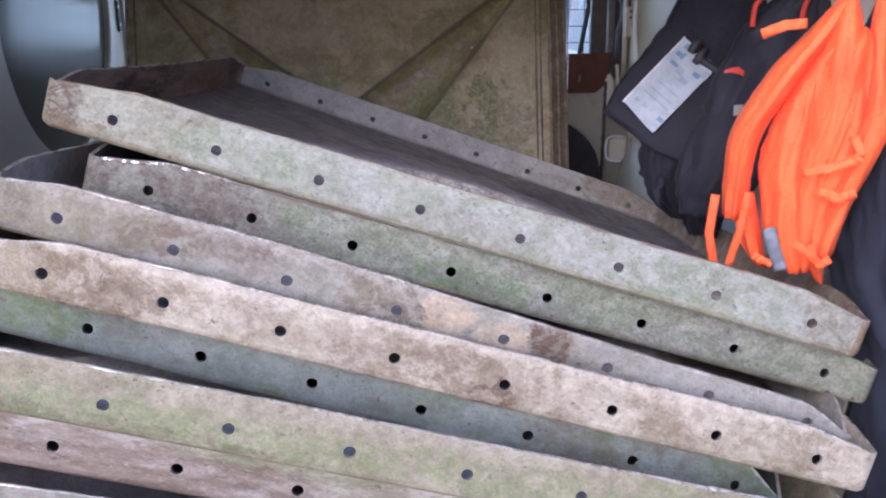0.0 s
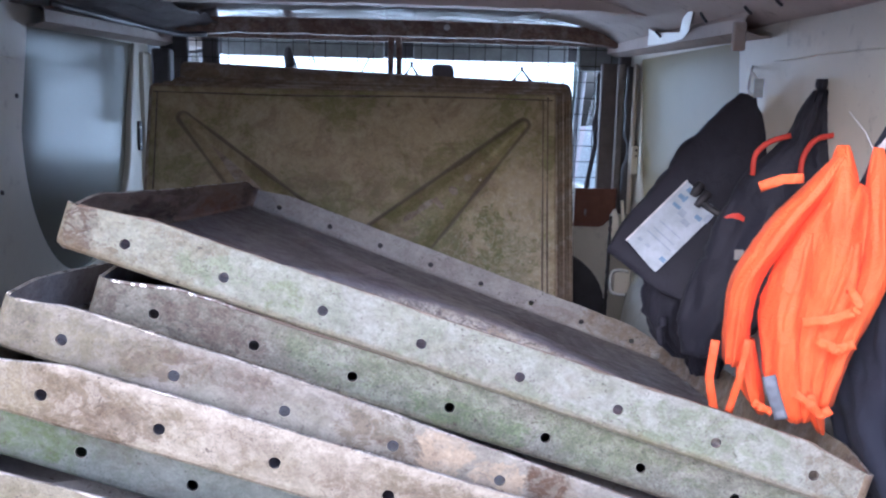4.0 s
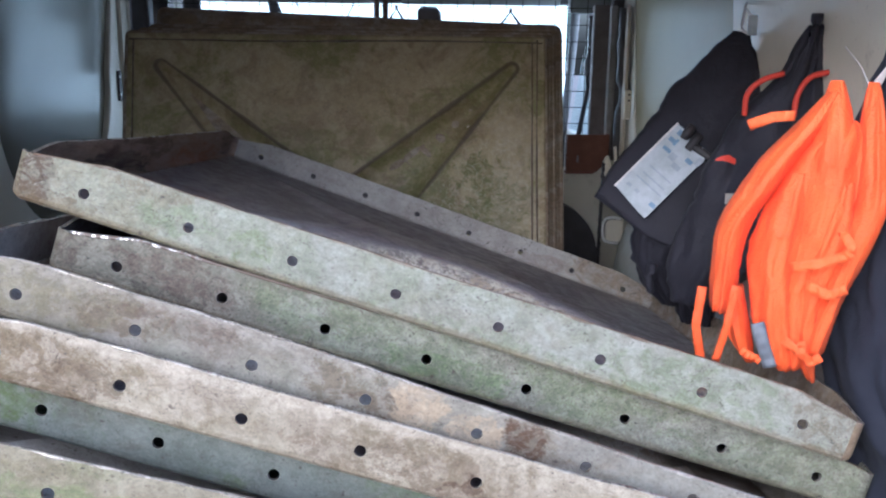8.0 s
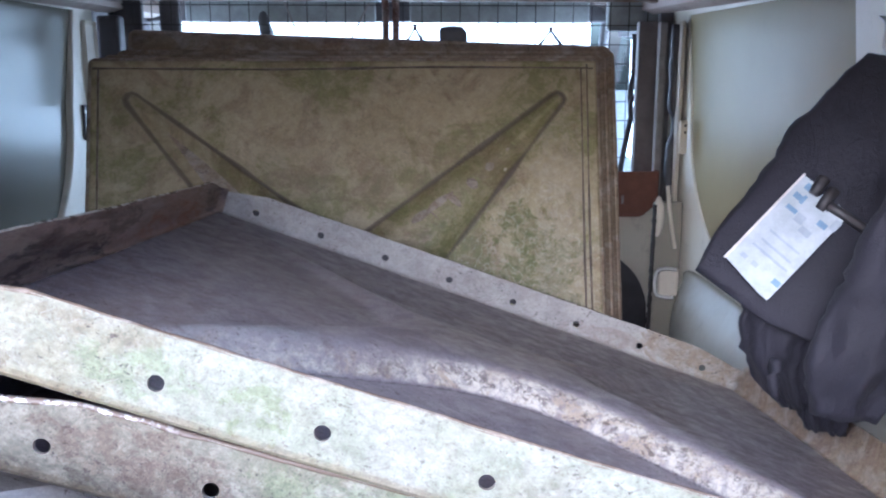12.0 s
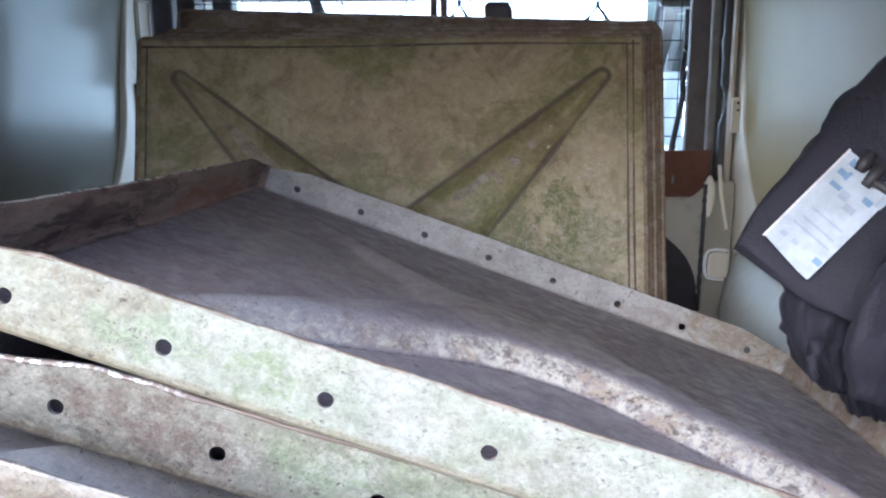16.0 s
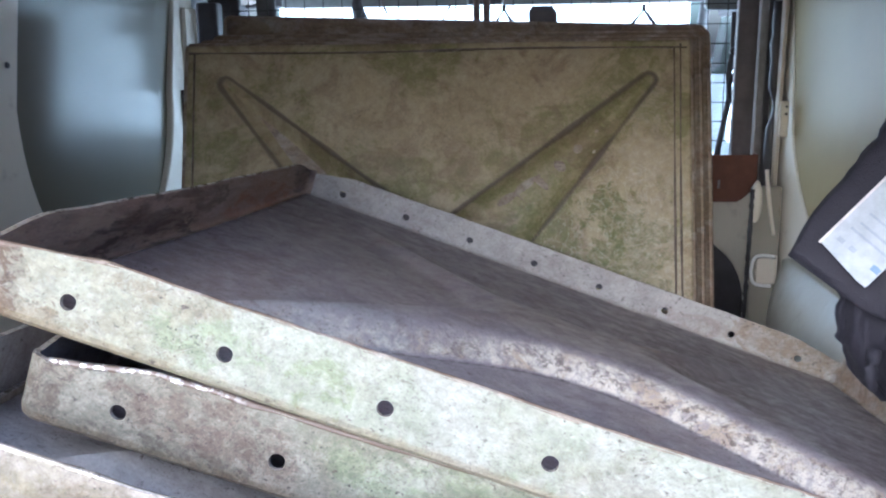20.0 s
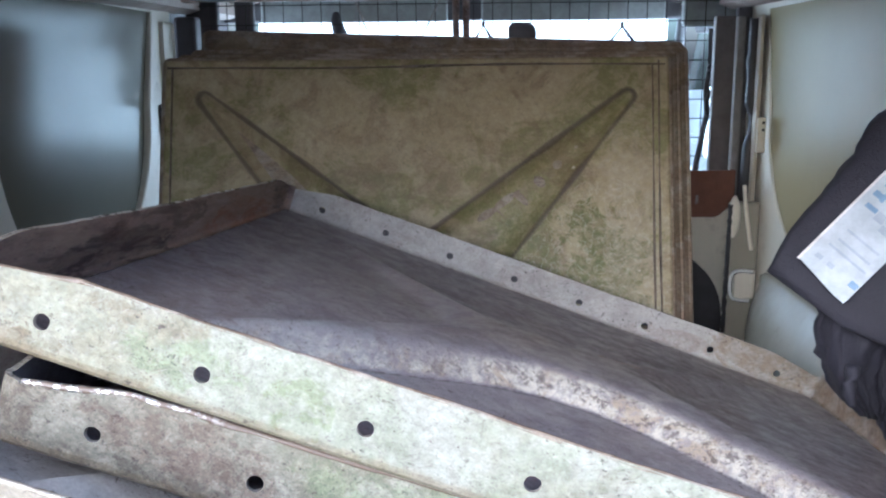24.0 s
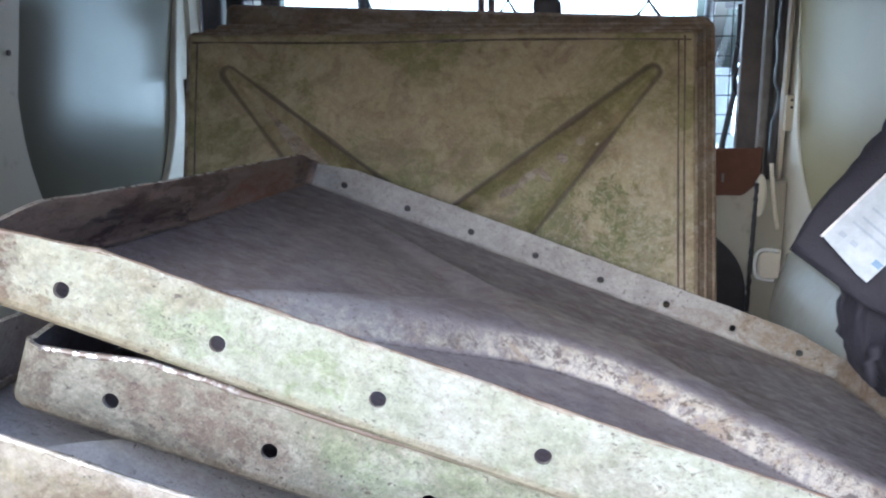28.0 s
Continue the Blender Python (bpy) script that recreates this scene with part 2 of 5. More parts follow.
def paint(name, base, worn, rough=0.35, dirt=(0.14, 0.12, 0.1), dirt_amt=0.35, coat=0.0, wave=0.0, gloss=0.5, even=False):
    """Van paint: slight mottling, dust and scuffs."""
    n = Nodes(name, rough)
    big = n.noise(2.3, 5, 0.6)
    col = n.mix(n.ramp(big, 0.3, 0.7), base, worn)
    col = n.mix(n.math("MULTIPLY", n.ramp(n.noise(16, 8, 0.75), 0.55, 0.72), dirt_amt), col, dirt)
    col = n.mix(n.math("MULTIPLY", n.ramp(n.noise(130, 2, 0.5), 0.7, 0.76), dirt_amt), col, dirt)
    n.b.inputs["Coat Weight"].default_value = coat
    n.b.inputs["Specular IOR Level"].default_value = gloss
    n.b.inputs["Coat Roughness"].default_value = 0.07
    if wave:
        n.bump(n.noise(5.0, 2, 0.5), wave, 0.02)
    else:
        n.bump(n.noise(120, 3, 0.6), 0.12, 0.001)
    return n.done(col, n.ramp(n.noise(9, 6, 0.7), 0.3, 0.7, rough - (0.0 if even else 0.08), rough + (0.005 if even else 0.15)))


def cloth(name, base, fold, rough=0.8, weave=420.0, wrinkle=0.0):
    n = Nodes(name, rough)
    col = n.mix(n.ramp(n.noise(9, 5, 0.6), 0.3, 0.7), base, fold)
    n.b.inputs["Sheen Weight"].default_value = 0.03
    height = n.math("ADD", n.noise(weave, 2, 0.5), n.math("MULTIPLY", n.noise(28, 4, 0.6), 2.0))
    if wrinkle:
        ridge = n.math("ABSOLUTE", n.math("SUBTRACT", n.noise(11, 5, 0.6, n.shift((0, 0, 0), (1.6, 1.6, 0.7), (0.0, 0.5, 0.3)), 1.2), 0.5))
        height = n.math("ADD", height, n.math("MULTIPLY", n.ramp(ridge, 0.0, 0.09, 1.0, 0.0), wrinkle))
    n.bump(height, 0.35 if not wrinkle else 0.6, 0.0015 if not wrinkle else 0.0025)
    return n.done(col)


def plain(name, color, rough=0.5, metal=0.0):
    n = Nodes(name, rough, metal)
    return n.done(n.mix(n.ramp(n.noise(22, 5, 0.65), 0.3, 0.7), color, tuple(c * 0.72 for c in color)))


BROWN, MOSS, RUSTSPOT, BLOOM = (0.15, 0.115, 0.07), (0.165, 0.205, 0.1), (0.1, 0.058, 0.03), (0.46, 0.365, 0.245)
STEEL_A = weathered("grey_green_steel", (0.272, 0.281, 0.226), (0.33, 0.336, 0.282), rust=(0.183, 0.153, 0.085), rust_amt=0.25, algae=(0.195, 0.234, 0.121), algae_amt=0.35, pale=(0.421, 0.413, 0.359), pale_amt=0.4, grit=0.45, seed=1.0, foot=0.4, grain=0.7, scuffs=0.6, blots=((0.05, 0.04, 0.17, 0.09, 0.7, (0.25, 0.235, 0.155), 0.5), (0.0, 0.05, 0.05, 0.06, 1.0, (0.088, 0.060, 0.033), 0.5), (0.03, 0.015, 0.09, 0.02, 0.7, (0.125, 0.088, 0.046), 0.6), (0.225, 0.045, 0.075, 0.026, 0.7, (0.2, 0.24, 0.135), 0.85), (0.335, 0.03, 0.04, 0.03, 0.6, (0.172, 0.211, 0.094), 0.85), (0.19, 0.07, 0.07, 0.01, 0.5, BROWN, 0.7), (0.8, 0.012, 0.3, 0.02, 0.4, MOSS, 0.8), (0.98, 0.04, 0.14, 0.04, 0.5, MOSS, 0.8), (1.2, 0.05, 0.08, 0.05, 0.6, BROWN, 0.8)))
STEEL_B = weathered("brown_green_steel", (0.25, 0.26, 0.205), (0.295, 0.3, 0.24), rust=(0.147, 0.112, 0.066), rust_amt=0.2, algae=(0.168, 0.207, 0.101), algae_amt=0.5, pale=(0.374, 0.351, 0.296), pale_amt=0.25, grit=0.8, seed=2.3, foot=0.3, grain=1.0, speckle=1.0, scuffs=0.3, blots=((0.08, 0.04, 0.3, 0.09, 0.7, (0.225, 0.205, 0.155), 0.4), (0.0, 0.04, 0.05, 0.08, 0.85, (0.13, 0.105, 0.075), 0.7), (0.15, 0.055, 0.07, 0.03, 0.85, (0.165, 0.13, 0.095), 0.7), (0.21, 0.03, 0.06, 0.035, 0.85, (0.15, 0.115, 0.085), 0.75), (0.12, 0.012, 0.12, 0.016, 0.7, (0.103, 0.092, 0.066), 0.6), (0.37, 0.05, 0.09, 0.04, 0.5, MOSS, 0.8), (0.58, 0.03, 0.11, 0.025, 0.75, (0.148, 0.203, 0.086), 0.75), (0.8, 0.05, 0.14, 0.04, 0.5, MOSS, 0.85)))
STEEL_C = weathered("pinkish_grey_steel", (0.312, 0.292, 0.238), (0.257, 0.234, 0.191), rust=(0.147, 0.108, 0.066), rust_amt=0.4, algae_amt=0.1, pale=(0.406, 0.367, 0.312), pale_amt=0.35, grain=0.65, grit=0.5, seed=3.7, lit_crest=0.35, scuffs=0.3, blots=((0.05, 0.05, 0.2, 0.07, 0.75, (0.213, 0.189, 0.108), 0.5), (0.0, 0.03, 0.07, 0.05, 0.7, (0.147, 0.129, 0.079), 0.7), (0.22, 0.05, 0.09, 0.03, 0.75, (0.147, 0.112, 0.066), 0.75), (0.3, 0.06, 0.07, 0.02, 0.6, (0.140, 0.097, 0.066), 0.8), (0.53, 0.04, 0.06, 0.04, 0.75, (0.161, 0.125, 0.075), 0.75), (0.58, 0.03, 0.05, 0.03, 0.75, (0.110, 0.072, 0.043), 0.85), (0.615, 0.045, 0.045, 0.03, 0.9, BLOOM, 0.5), (0.7, 0.035, 0.035, 0.025, 0.8, BLOOM, 0.6), (0.765, 0.045, 0.04, 0.035, 1.0, RUSTSPOT, 0.6), (1.0, 0.04, 0.22, 0.06, 0.5, (0.289, 0.289, 0.257), 0.4)))
STEEL_D = weathered("cream_stained_steel", (0.395, 0.35, 0.255), (0.325, 0.275, 0.2), lit_crest=0.7, rust=(0.183, 0.144, 0.079), rust_amt=0.7, algae_amt=0.0, pale=(0.515, 0.452, 0.351), pale_amt=0.5, grain=0.65, grit=0.5, seed=4.1, vein=0.75, scuffs=0.3, blots=((0.04, 0.03, 0.09, 0.06, 0.7, (0.235, 0.189, 0.098), 0.6), (0.14, 0.04, 0.07, 0.05, 0.85, (0.176, 0.129, 0.069), 0.7), (0.19, 0.025, 0.06, 0.03, 0.75, (0.154, 0.112, 0.066), 0.8), (0.27, 0.05, 0.04, 0.03, 0.6, (0.198, 0.153, 0.085), 0.8), (0.55, 0.03, 0.08, 0.03, 0.5, (0.15, 0.105, 0.06), 0.95), (0.64, 0.04, 0.08, 0.04, 0.5, (0.15, 0.105, 0.06), 0.96), (0.69, 0.02, 0.04, 0.025, 0.8, RUSTSPOT, 0.85), (0.92, 0.04, 0.05, 0.03, 0.5, (0.18, 0.135, 0.08), 0.92), (1.1, 0.03, 0.1, 0.05, 0.6, (0.198, 0.161, 0.092), 0.8)))
# green steel, its base partly darkened for the shade under the overhanging panel
STEEL_E = weathered("shaded_green_steel", (0.15, 0.172, 0.145), (0.188, 0.21, 0.182), rust=(0.095, 0.080, 0.052), rust_amt=0.4, algae=(0.098, 0.140, 0.055), algae_amt=0.8, pale=(0.265, 0.281, 0.250), grain=0.65, grit=0.5, foot=0.0, seed=5.9, scuffs=0.3, blots=((0.08, 0.05, 0.17, 0.05, 0.9, (0.101, 0.144, 0.051), 0.6), (0.0, 0.06, 0.1, 0.03, 0.8, (0.078, 0.070, 0.043), 0.7), (0.95, 0.04, 0.14, 0.05, 0.6, (0.117, 0.101, 0.066), 0.8)))
STEEL_F = weathered("mossy_cream_steel", (0.25, 0.22, 0.145), (0.3, 0.265, 0.185), low_moss=0.2, lit_crest=0.25, rust=(0.140, 0.105, 0.052), rust_amt=0.5, algae=(0.168, 0.203, 0.078), algae_amt=0.6, grain=0.65, grit=0.6, pale=(0.4, 0.37, 0.27), seed=6.4, scuffs=0.3, blots=((0.15, 0.03, 0.2, 0.025, 0.6, (0.18, 0.21, 0.09), 0.85), (0.45, 0.03, 0.22, 0.025, 0.6, (0.19, 0.22, 0.09), 0.85), (0.22, 0.012, 0.3, 0.012, 0.7, (0.117, 0.109, 0.047), 0.7), (0.1, 0.065, 0.2, 0.02, 0.6, (0.220, 0.193, 0.105), 0.6), (0.75, 0.045, 0.15, 0.03, 0.6, (0.172, 0.195, 0.078), 0.8)))
STEEL_G = weathered("rust_pink_steel", (0.195, 0.15, 0.115), (0.25, 0.205, 0.16), rust=(0.103, 0.068, 0.043), rust_amt=0.7, algae_amt=0.25, grain=0.65, grit=0.6, seed=7.2, scuffs=0.2, stretch=(0.35, 1.0, 1.2), blots=((0.05, 0.05, 0.12, 0.04, 0.7, (0.125, 0.084, 0.052), 0.7), (0.35, 0.04, 0.2, 0.03, 0.6, (0.147, 0.105, 0.066), 0.7), (0.5, 0.07, 0.2, 0.014, 0.6, (0.172, 0.195, 0.094), 0.7)))
STEEL_H = weathered("moss_grey_steel", (0.172, 0.176, 0.133), (0.211, 0.211, 0.164), rust_amt=0.4, algae=(0.133, 0.156, 0.062), algae_amt=0.7, grain=0.65, grit=0.6, seed=8.8, blots=((0.33, 0.04, 0.05, 0.03, 0.6, (0.264, 0.249, 0.158), 0.6), (0.08, 0.03, 0.1, 0.03, 0.8, (0.047, 0.043, 0.035), 0.7)))
# the two near-black blots at far right paint the hanging overalls' shadow
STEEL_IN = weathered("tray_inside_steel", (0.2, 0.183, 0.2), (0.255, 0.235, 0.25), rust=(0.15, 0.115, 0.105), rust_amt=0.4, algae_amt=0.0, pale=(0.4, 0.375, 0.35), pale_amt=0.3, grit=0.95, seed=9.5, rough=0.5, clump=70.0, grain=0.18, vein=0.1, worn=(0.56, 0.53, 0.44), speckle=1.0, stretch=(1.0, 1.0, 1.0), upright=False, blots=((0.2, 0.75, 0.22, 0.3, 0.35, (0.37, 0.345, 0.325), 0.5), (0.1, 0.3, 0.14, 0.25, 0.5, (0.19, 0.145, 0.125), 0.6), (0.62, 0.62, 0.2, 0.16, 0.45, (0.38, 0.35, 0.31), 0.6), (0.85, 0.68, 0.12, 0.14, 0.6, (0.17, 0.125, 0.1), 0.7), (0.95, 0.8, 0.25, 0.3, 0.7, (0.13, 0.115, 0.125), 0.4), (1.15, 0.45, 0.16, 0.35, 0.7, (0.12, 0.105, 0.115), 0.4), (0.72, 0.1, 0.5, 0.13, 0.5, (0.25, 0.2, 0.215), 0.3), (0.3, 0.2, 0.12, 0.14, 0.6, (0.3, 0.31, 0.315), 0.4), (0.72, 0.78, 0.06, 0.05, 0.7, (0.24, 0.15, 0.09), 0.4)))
STEEL_GALV = weathered("pale_grey_steel", (0.44, 0.425, 0.4), (0.39, 0.375, 0.35), rust=(0.25, 0.2, 0.17), rust_amt=0.35, algae_amt=0.05, grit=0.5, seed=10.1, grain=0.45, speckle=1.0, scuffs=0.25, blots=((1.14, 0.03, 0.16, 0.06, 0.75, (0.25, 0.19, 0.12), 0.5), (0.9, 0.015, 0.1, 0.02, 0.5, (0.26, 0.2, 0.15), 0.6)))
STEEL_RUST = weathered("rusty_steel", (0.275, 0.2, 0.16), (0.34, 0.26, 0.205), rust=(0.13, 0.08, 0.065), rust_amt=0.85, algae_amt=0.0, pale=(0.34, 0.25, 0.2), pale_amt=0.2, grit=0.5, seed=11.0, grain=0.35, vein=0.2, speckle=0.6, stretch=(1.0, 0.22, 1.0), along=1, blots=((0.12, 0.05, 0.2, 0.06, 0.7, (0.27, 0.22, 0.16), 0.5), (0.36, 0.035, 0.16, 0.035, 0.95, (0.035, 0.026, 0.024), 0.55), (0.5, 0.06, 0.2, 0.025, 0.8, (0.1, 0.065, 0.05), 0.7), (0.85, 0.05, 0.2, 0.04, 0.7, (0.27, 0.115, 0.075), 0.65), (1.15, 0.06, 0.09, 0.05, 0.8, (0.1, 0.075, 0.08), 0.5)))
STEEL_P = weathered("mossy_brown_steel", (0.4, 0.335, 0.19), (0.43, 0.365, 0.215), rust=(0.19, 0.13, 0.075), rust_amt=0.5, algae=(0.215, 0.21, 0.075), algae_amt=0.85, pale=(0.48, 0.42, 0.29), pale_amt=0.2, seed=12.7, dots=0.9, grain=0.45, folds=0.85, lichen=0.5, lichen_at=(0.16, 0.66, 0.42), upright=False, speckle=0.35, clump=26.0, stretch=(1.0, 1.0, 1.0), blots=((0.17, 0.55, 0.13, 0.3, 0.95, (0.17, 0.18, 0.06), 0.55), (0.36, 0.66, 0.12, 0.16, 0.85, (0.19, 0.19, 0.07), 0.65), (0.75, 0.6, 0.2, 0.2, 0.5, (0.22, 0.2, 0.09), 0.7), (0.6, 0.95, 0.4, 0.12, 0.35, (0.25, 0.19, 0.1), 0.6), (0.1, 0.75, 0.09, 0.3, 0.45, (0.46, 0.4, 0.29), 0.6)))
STEEL_P2 = weathered("brown_edge_steel", (0.26, 0.19, 0.125), (0.32, 0.25, 0.175), rust=(0.12, 0.075, 0.055), rust_amt=0.5, algae_amt=0.1, seed=13.3, grain=0.6)
# worn rim steel, paler so that the sky's shine is in its colour
WORN = weathered("worn_lit_edge_steel", (0.46, 0.42, 0.34), (0.62, 0.58, 0.5), rust=(0.2, 0.13, 0.085), rust_amt=0.75, algae_amt=0.0, seed=16.0, rough=0.34)
WORN.node_tree.nodes["Principled BSDF"].inputs["Metallic"].default_value = 0.5
WORN_DULL = weathered("dull_worn_edge", (0.17, 0.125, 0.085), (0.27, 0.215, 0.155), rust=(0.14, 0.09, 0.06), rust_amt=0.8, algae_amt=0.0, seed=18.0, rough=0.45)
# near-white flecks paint the highlight on the left end of this worn edge
glint = Nodes("worn_edge_painted_glint", 0.25)
along = glint.t.nodes.new("ShaderNodeSeparateXYZ")
glint.put(along.inputs[0], glint.v)
shine = glint.math("MULTIPLY", glint.ramp(glint.noise(85, 6, 0.7), 0.48, 0.57), glint.ramp(along.outputs[0], 0.12, 0.22, 1.0, 0.0))
glint.put(glint.b.inputs["Metallic"], shine)
glint.bump(glint.noise(120, 4, 0.7), 0.6, 0.002)
GLINT = glint.done(glint.mix(shine, (0.13, 0.1, 0.075), (0.95, 0.93, 0.88)))
CREASE = weathered("dark_brown_crease", (0.12, 0.09, 0.065), (0.19, 0.145, 0.105), rust=(0.08, 0.058, 0.045), rust_amt=0.5, algae_amt=0.0, seed=17.0, pale_amt=0.1)
CREAM = paint("cream_van_paint", (0.7, 0.655, 0.54), (0.63, 0.59, 0.485), 0.38)
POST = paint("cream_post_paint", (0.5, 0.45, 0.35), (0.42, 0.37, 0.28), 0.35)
# darker copy of the cream paint, holding the shade of bag and stack
SHADED_CREAM = paint("shaded_cream_paint", (0.3, 0.28, 0.22), (0.26, 0.245, 0.19), 0.45, dirt_amt=0.3)
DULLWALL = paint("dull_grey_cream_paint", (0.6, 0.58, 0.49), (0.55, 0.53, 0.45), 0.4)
GREY = paint("grey_panel_paint", (0.14, 0.135, 0.105), (0.13, 0.126, 0.098), 0.17, dirt_amt=0.04, gloss=0.14, even=True, wave=0.02)
BEIGE = paint("beige_panel_paint", (0.34, 0.29, 0.165), (0.31, 0.265, 0.15), 0.3, dirt_amt=0.08, gloss=0.04, even=True, wave=0.02)
ROOF = paint("dusty_roof_paint", (0.55, 0.47, 0.42), (0.42, 0.35, 0.31), 0.14, dirt=(0.1, 0.065, 0.05), dirt_amt=0.5, coat=0.6, wave=0.45)
BEAM = paint("beam_paint", (0.58, 0.5, 0.44), (0.47, 0.39, 0.34), 0.55, dirt=(0.14, 0.08, 0.06), dirt_amt=0.7, gloss=0.25)
RUSTBEAM = weathered("rusty_beam", (0.25, 0.155, 0.115), (0.31, 0.205, 0.16), rust=(0.13, 0.06, 0.04), rust_amt=0.6, algae_amt=0.0, seed=14.0)
CORNER_SHADE = cloth("dark_corner_shade", (0.04, 0.034, 0.034), (0.075, 0.06, 0.055), 0.8, 160, 0.6)
RAIL = paint("dull_rail_paint", (0.36, 0.31, 0.27), (0.28, 0.235, 0.2), 0.5, dirt=(0.12, 0.07, 0.05), dirt_amt=0.6, gloss=0.3)
DARK = plain("dark_trim_plastic", (0.045, 0.042, 0.045), 0.5)
VISOR = plain("grey_visor_vinyl", (0.33, 0.355, 0.345), 0.5)
GREYTRIM = plain("grey_trim", (0.11, 0.105, 0.11), 0.5)
PILLAR = plain("brown_grey_board", (0.19, 0.165, 0.158), 0.6)
STRIP = plain("pale_grey_strip", (0.3, 0.28, 0.26), 0.45)
WHITE = paint("white_pillar_paint", (0.76, 0.77, 0.74), (0.7, 0.71, 0.68), 0.35, dirt_amt=0.2)
WIRE = plain("mesh_wire", (0.03, 0.03, 0.03), 0.5, 0.3)
BROWNBOX = plain("red_brown_board", (0.17, 0.068, 0.042), 0.7)
BLACK = cloth("black_nylon", (0.011, 0.0108, 0.018), (0.017, 0.0165, 0.027), 0.7, 420, 0.35)
NAVY = cloth("navy_cloth", (0.013, 0.016, 0.028), (0.02, 0.024, 0.04), 0.85)
ORANGE = cloth("orange_fabric", (0.93, 0.14, 0.02), (0.84, 0.105, 0.014), 0.65, 300, 0.8)
REDTRIM = cloth("red_orange_piping", (0.6, 0.05, 0.02), (0.5, 0.04, 0.02), 0.6)
REFLECT = plain("grey_reflective_strip", (0.17, 0.185, 0.21), 0.4)
LABEL = plain("white_label_film", (0.47, 0.525, 0.57), 0.35)
PRINT = plain("faded_blue_print", (0.2, 0.32, 0.48), 0.5)
PRINTGREY = plain("faded_grey_print", (0.38, 0.43, 0.5), 0.5)
CORD = plain("white_cord", (0.75, 0.73, 0.72), 0.8)
STRAW = plain("dry_straw", (0.5, 0.42, 0.25), 0.8)
CHROME = plain("zinc_bolt", (0.6, 0.58, 0.54), 0.3, 0.9)
GRAVEL = weathered("gravel_ground", (0.5, 0.48, 0.44), (0.58, 0.56, 0.51), rust_amt=0.1, algae_amt=0.2, seed=15.0)
glass = Nodes("tinted_glass", 0.02)
glass.b.inputs["Transmission Weight"].default_value = 1.0
glass.b.inputs["IOR"].default_value = 1.02
GLASS = glass.done((0.82, 0.97, 0.97))


# ---- builders ----
def part(name, bm, material, parent=None, label="", smooth=False):
    """Link a bmesh as one mesh object under a thing or a part."""
    me = bpy.data.meshes.new(name)
    bm.to_mesh(me)
    bm.free()
    if smooth:
        me.shade_smooth()
    me.materials.append(material)
    ob = new(name, me)
    ob.parent = parent
    if label:
        ob["label"] = label
    return ob


def thing(name, label, category, group="", kind="", m=None):
    ob = new(name)
    ob.empty_display_size = 0.05
    if m is not None:
        ob.matrix_world = m
    return tagged(ob, label, category, group, kind)


def box(x0, x1, y0, y1, z0, z1, bevel=0.0, segs=2, bm=None):
    made = bmesh.new()
    bmesh.ops.create_cube(made, size=1.0, matrix=Matrix.Translation(((x0 + x1) / 2, (y0 + y1) / 2, (z0 + z1) / 2)) @ Matrix.Diagonal((x1 - x0, y1 - y0, z1 - z0, 1)))
    if bevel:
        bmesh.ops.bevel(made, geom=made.edges[:], offset=bevel, segments=segs, affect="EDGES", profile=0.5)
    if bm is None:
        return made
    merge(bm, made)
    return bm


def merge(bm, other):
    me = bpy.data.meshes.new("tmp")
    other.to_mesh(me)
    other.free()
    bm.from_mesh(me)
    bpy.data.meshes.remove(me)
    return bm


def tube(points, r, sides=8, close=False):
    """A round tube along a list of points; r is one radius or a radius for each point."""
    bm = bmesh.new()
    pts = [Vector(p) for p in points]
    radii = r if isinstance(r, (list, tuple)) else [r] * len(pts)
    rings = []
    for i, p in enumerate(pts):
        r = radii[i]
        d = (pts[min(i + 1, len(pts) - 1)] - pts[max(i - 1, 0)]).normalized()
        a = d.cross(Vector((0, 0, 1)) if abs(d.z) < 0.9 else Vector((0, 1, 0))).normalized()
        b = d.cross(a)
        rings.append([bm.verts.new(p + r * (math.cos(k * 2 * math.pi / sides) * a + math.sin(k * 2 * math.pi / sides) * b)) for k in range(sides)])
    for r0, r1 in zip(rings, rings[1:]):
        for k in range(sides):
            bm.faces.new((r0[k], r0[(k + 1) % sides], r1[(k + 1) % sides], r1[k]))
    bm.faces.new(rings[0][::-1])
    bm.faces.new(rings[-1])
    bmesh.ops.recalc_face_normals(bm, faces=bm.faces[:])
    return bm


def smooth_line(points, n=6):
    """Catmull-Rom points through the given ones."""
    p = [Vector(q) for q in points]
    p = [p[0] * 2 - p[1], *p, p[-1] * 2 - p[-2]]
    out = []
    for a, b, c, d in zip(p, p[1:], p[2:], p[3:]):
        for k in range(n):
            t = k / n
            out.append(0.5 * (2 * b + (c - a) * t + (2 * a - 5 * b + 4 * c - d) * t * t + (3 * b - a - 3 * c + d) * t ** 3))
    return out + [p[-2]]


def sheet(rows, bm=None):
    """Quads through a grid of points."""
    bm = bm or bmesh.new()
    vs = [[bm.verts.new(p) for p in row] for row in rows]
    for a, b in zip(vs, vs[1:]):
        for i in range(len(a) - 1):
            bm.faces.new((a[i], a[i + 1], b[i + 1], b[i]))
    return bm


def thicken(ob, t, offset=-1.0):
    mod = ob.modifiers.new("thickness", "SOLIDIFY")
    mod.thickness, mod.offset = t, offset
    return ob


# ---- pressed steel tank panels: 1.22 m square, eight bolt holes a side ----
SIDE, DEEP, LIP, HOLE_Z, PITCH, BEND, CORNER = 1.25, 1.215, 0.081, 0.036, 0.1525, 0.012, 0.02
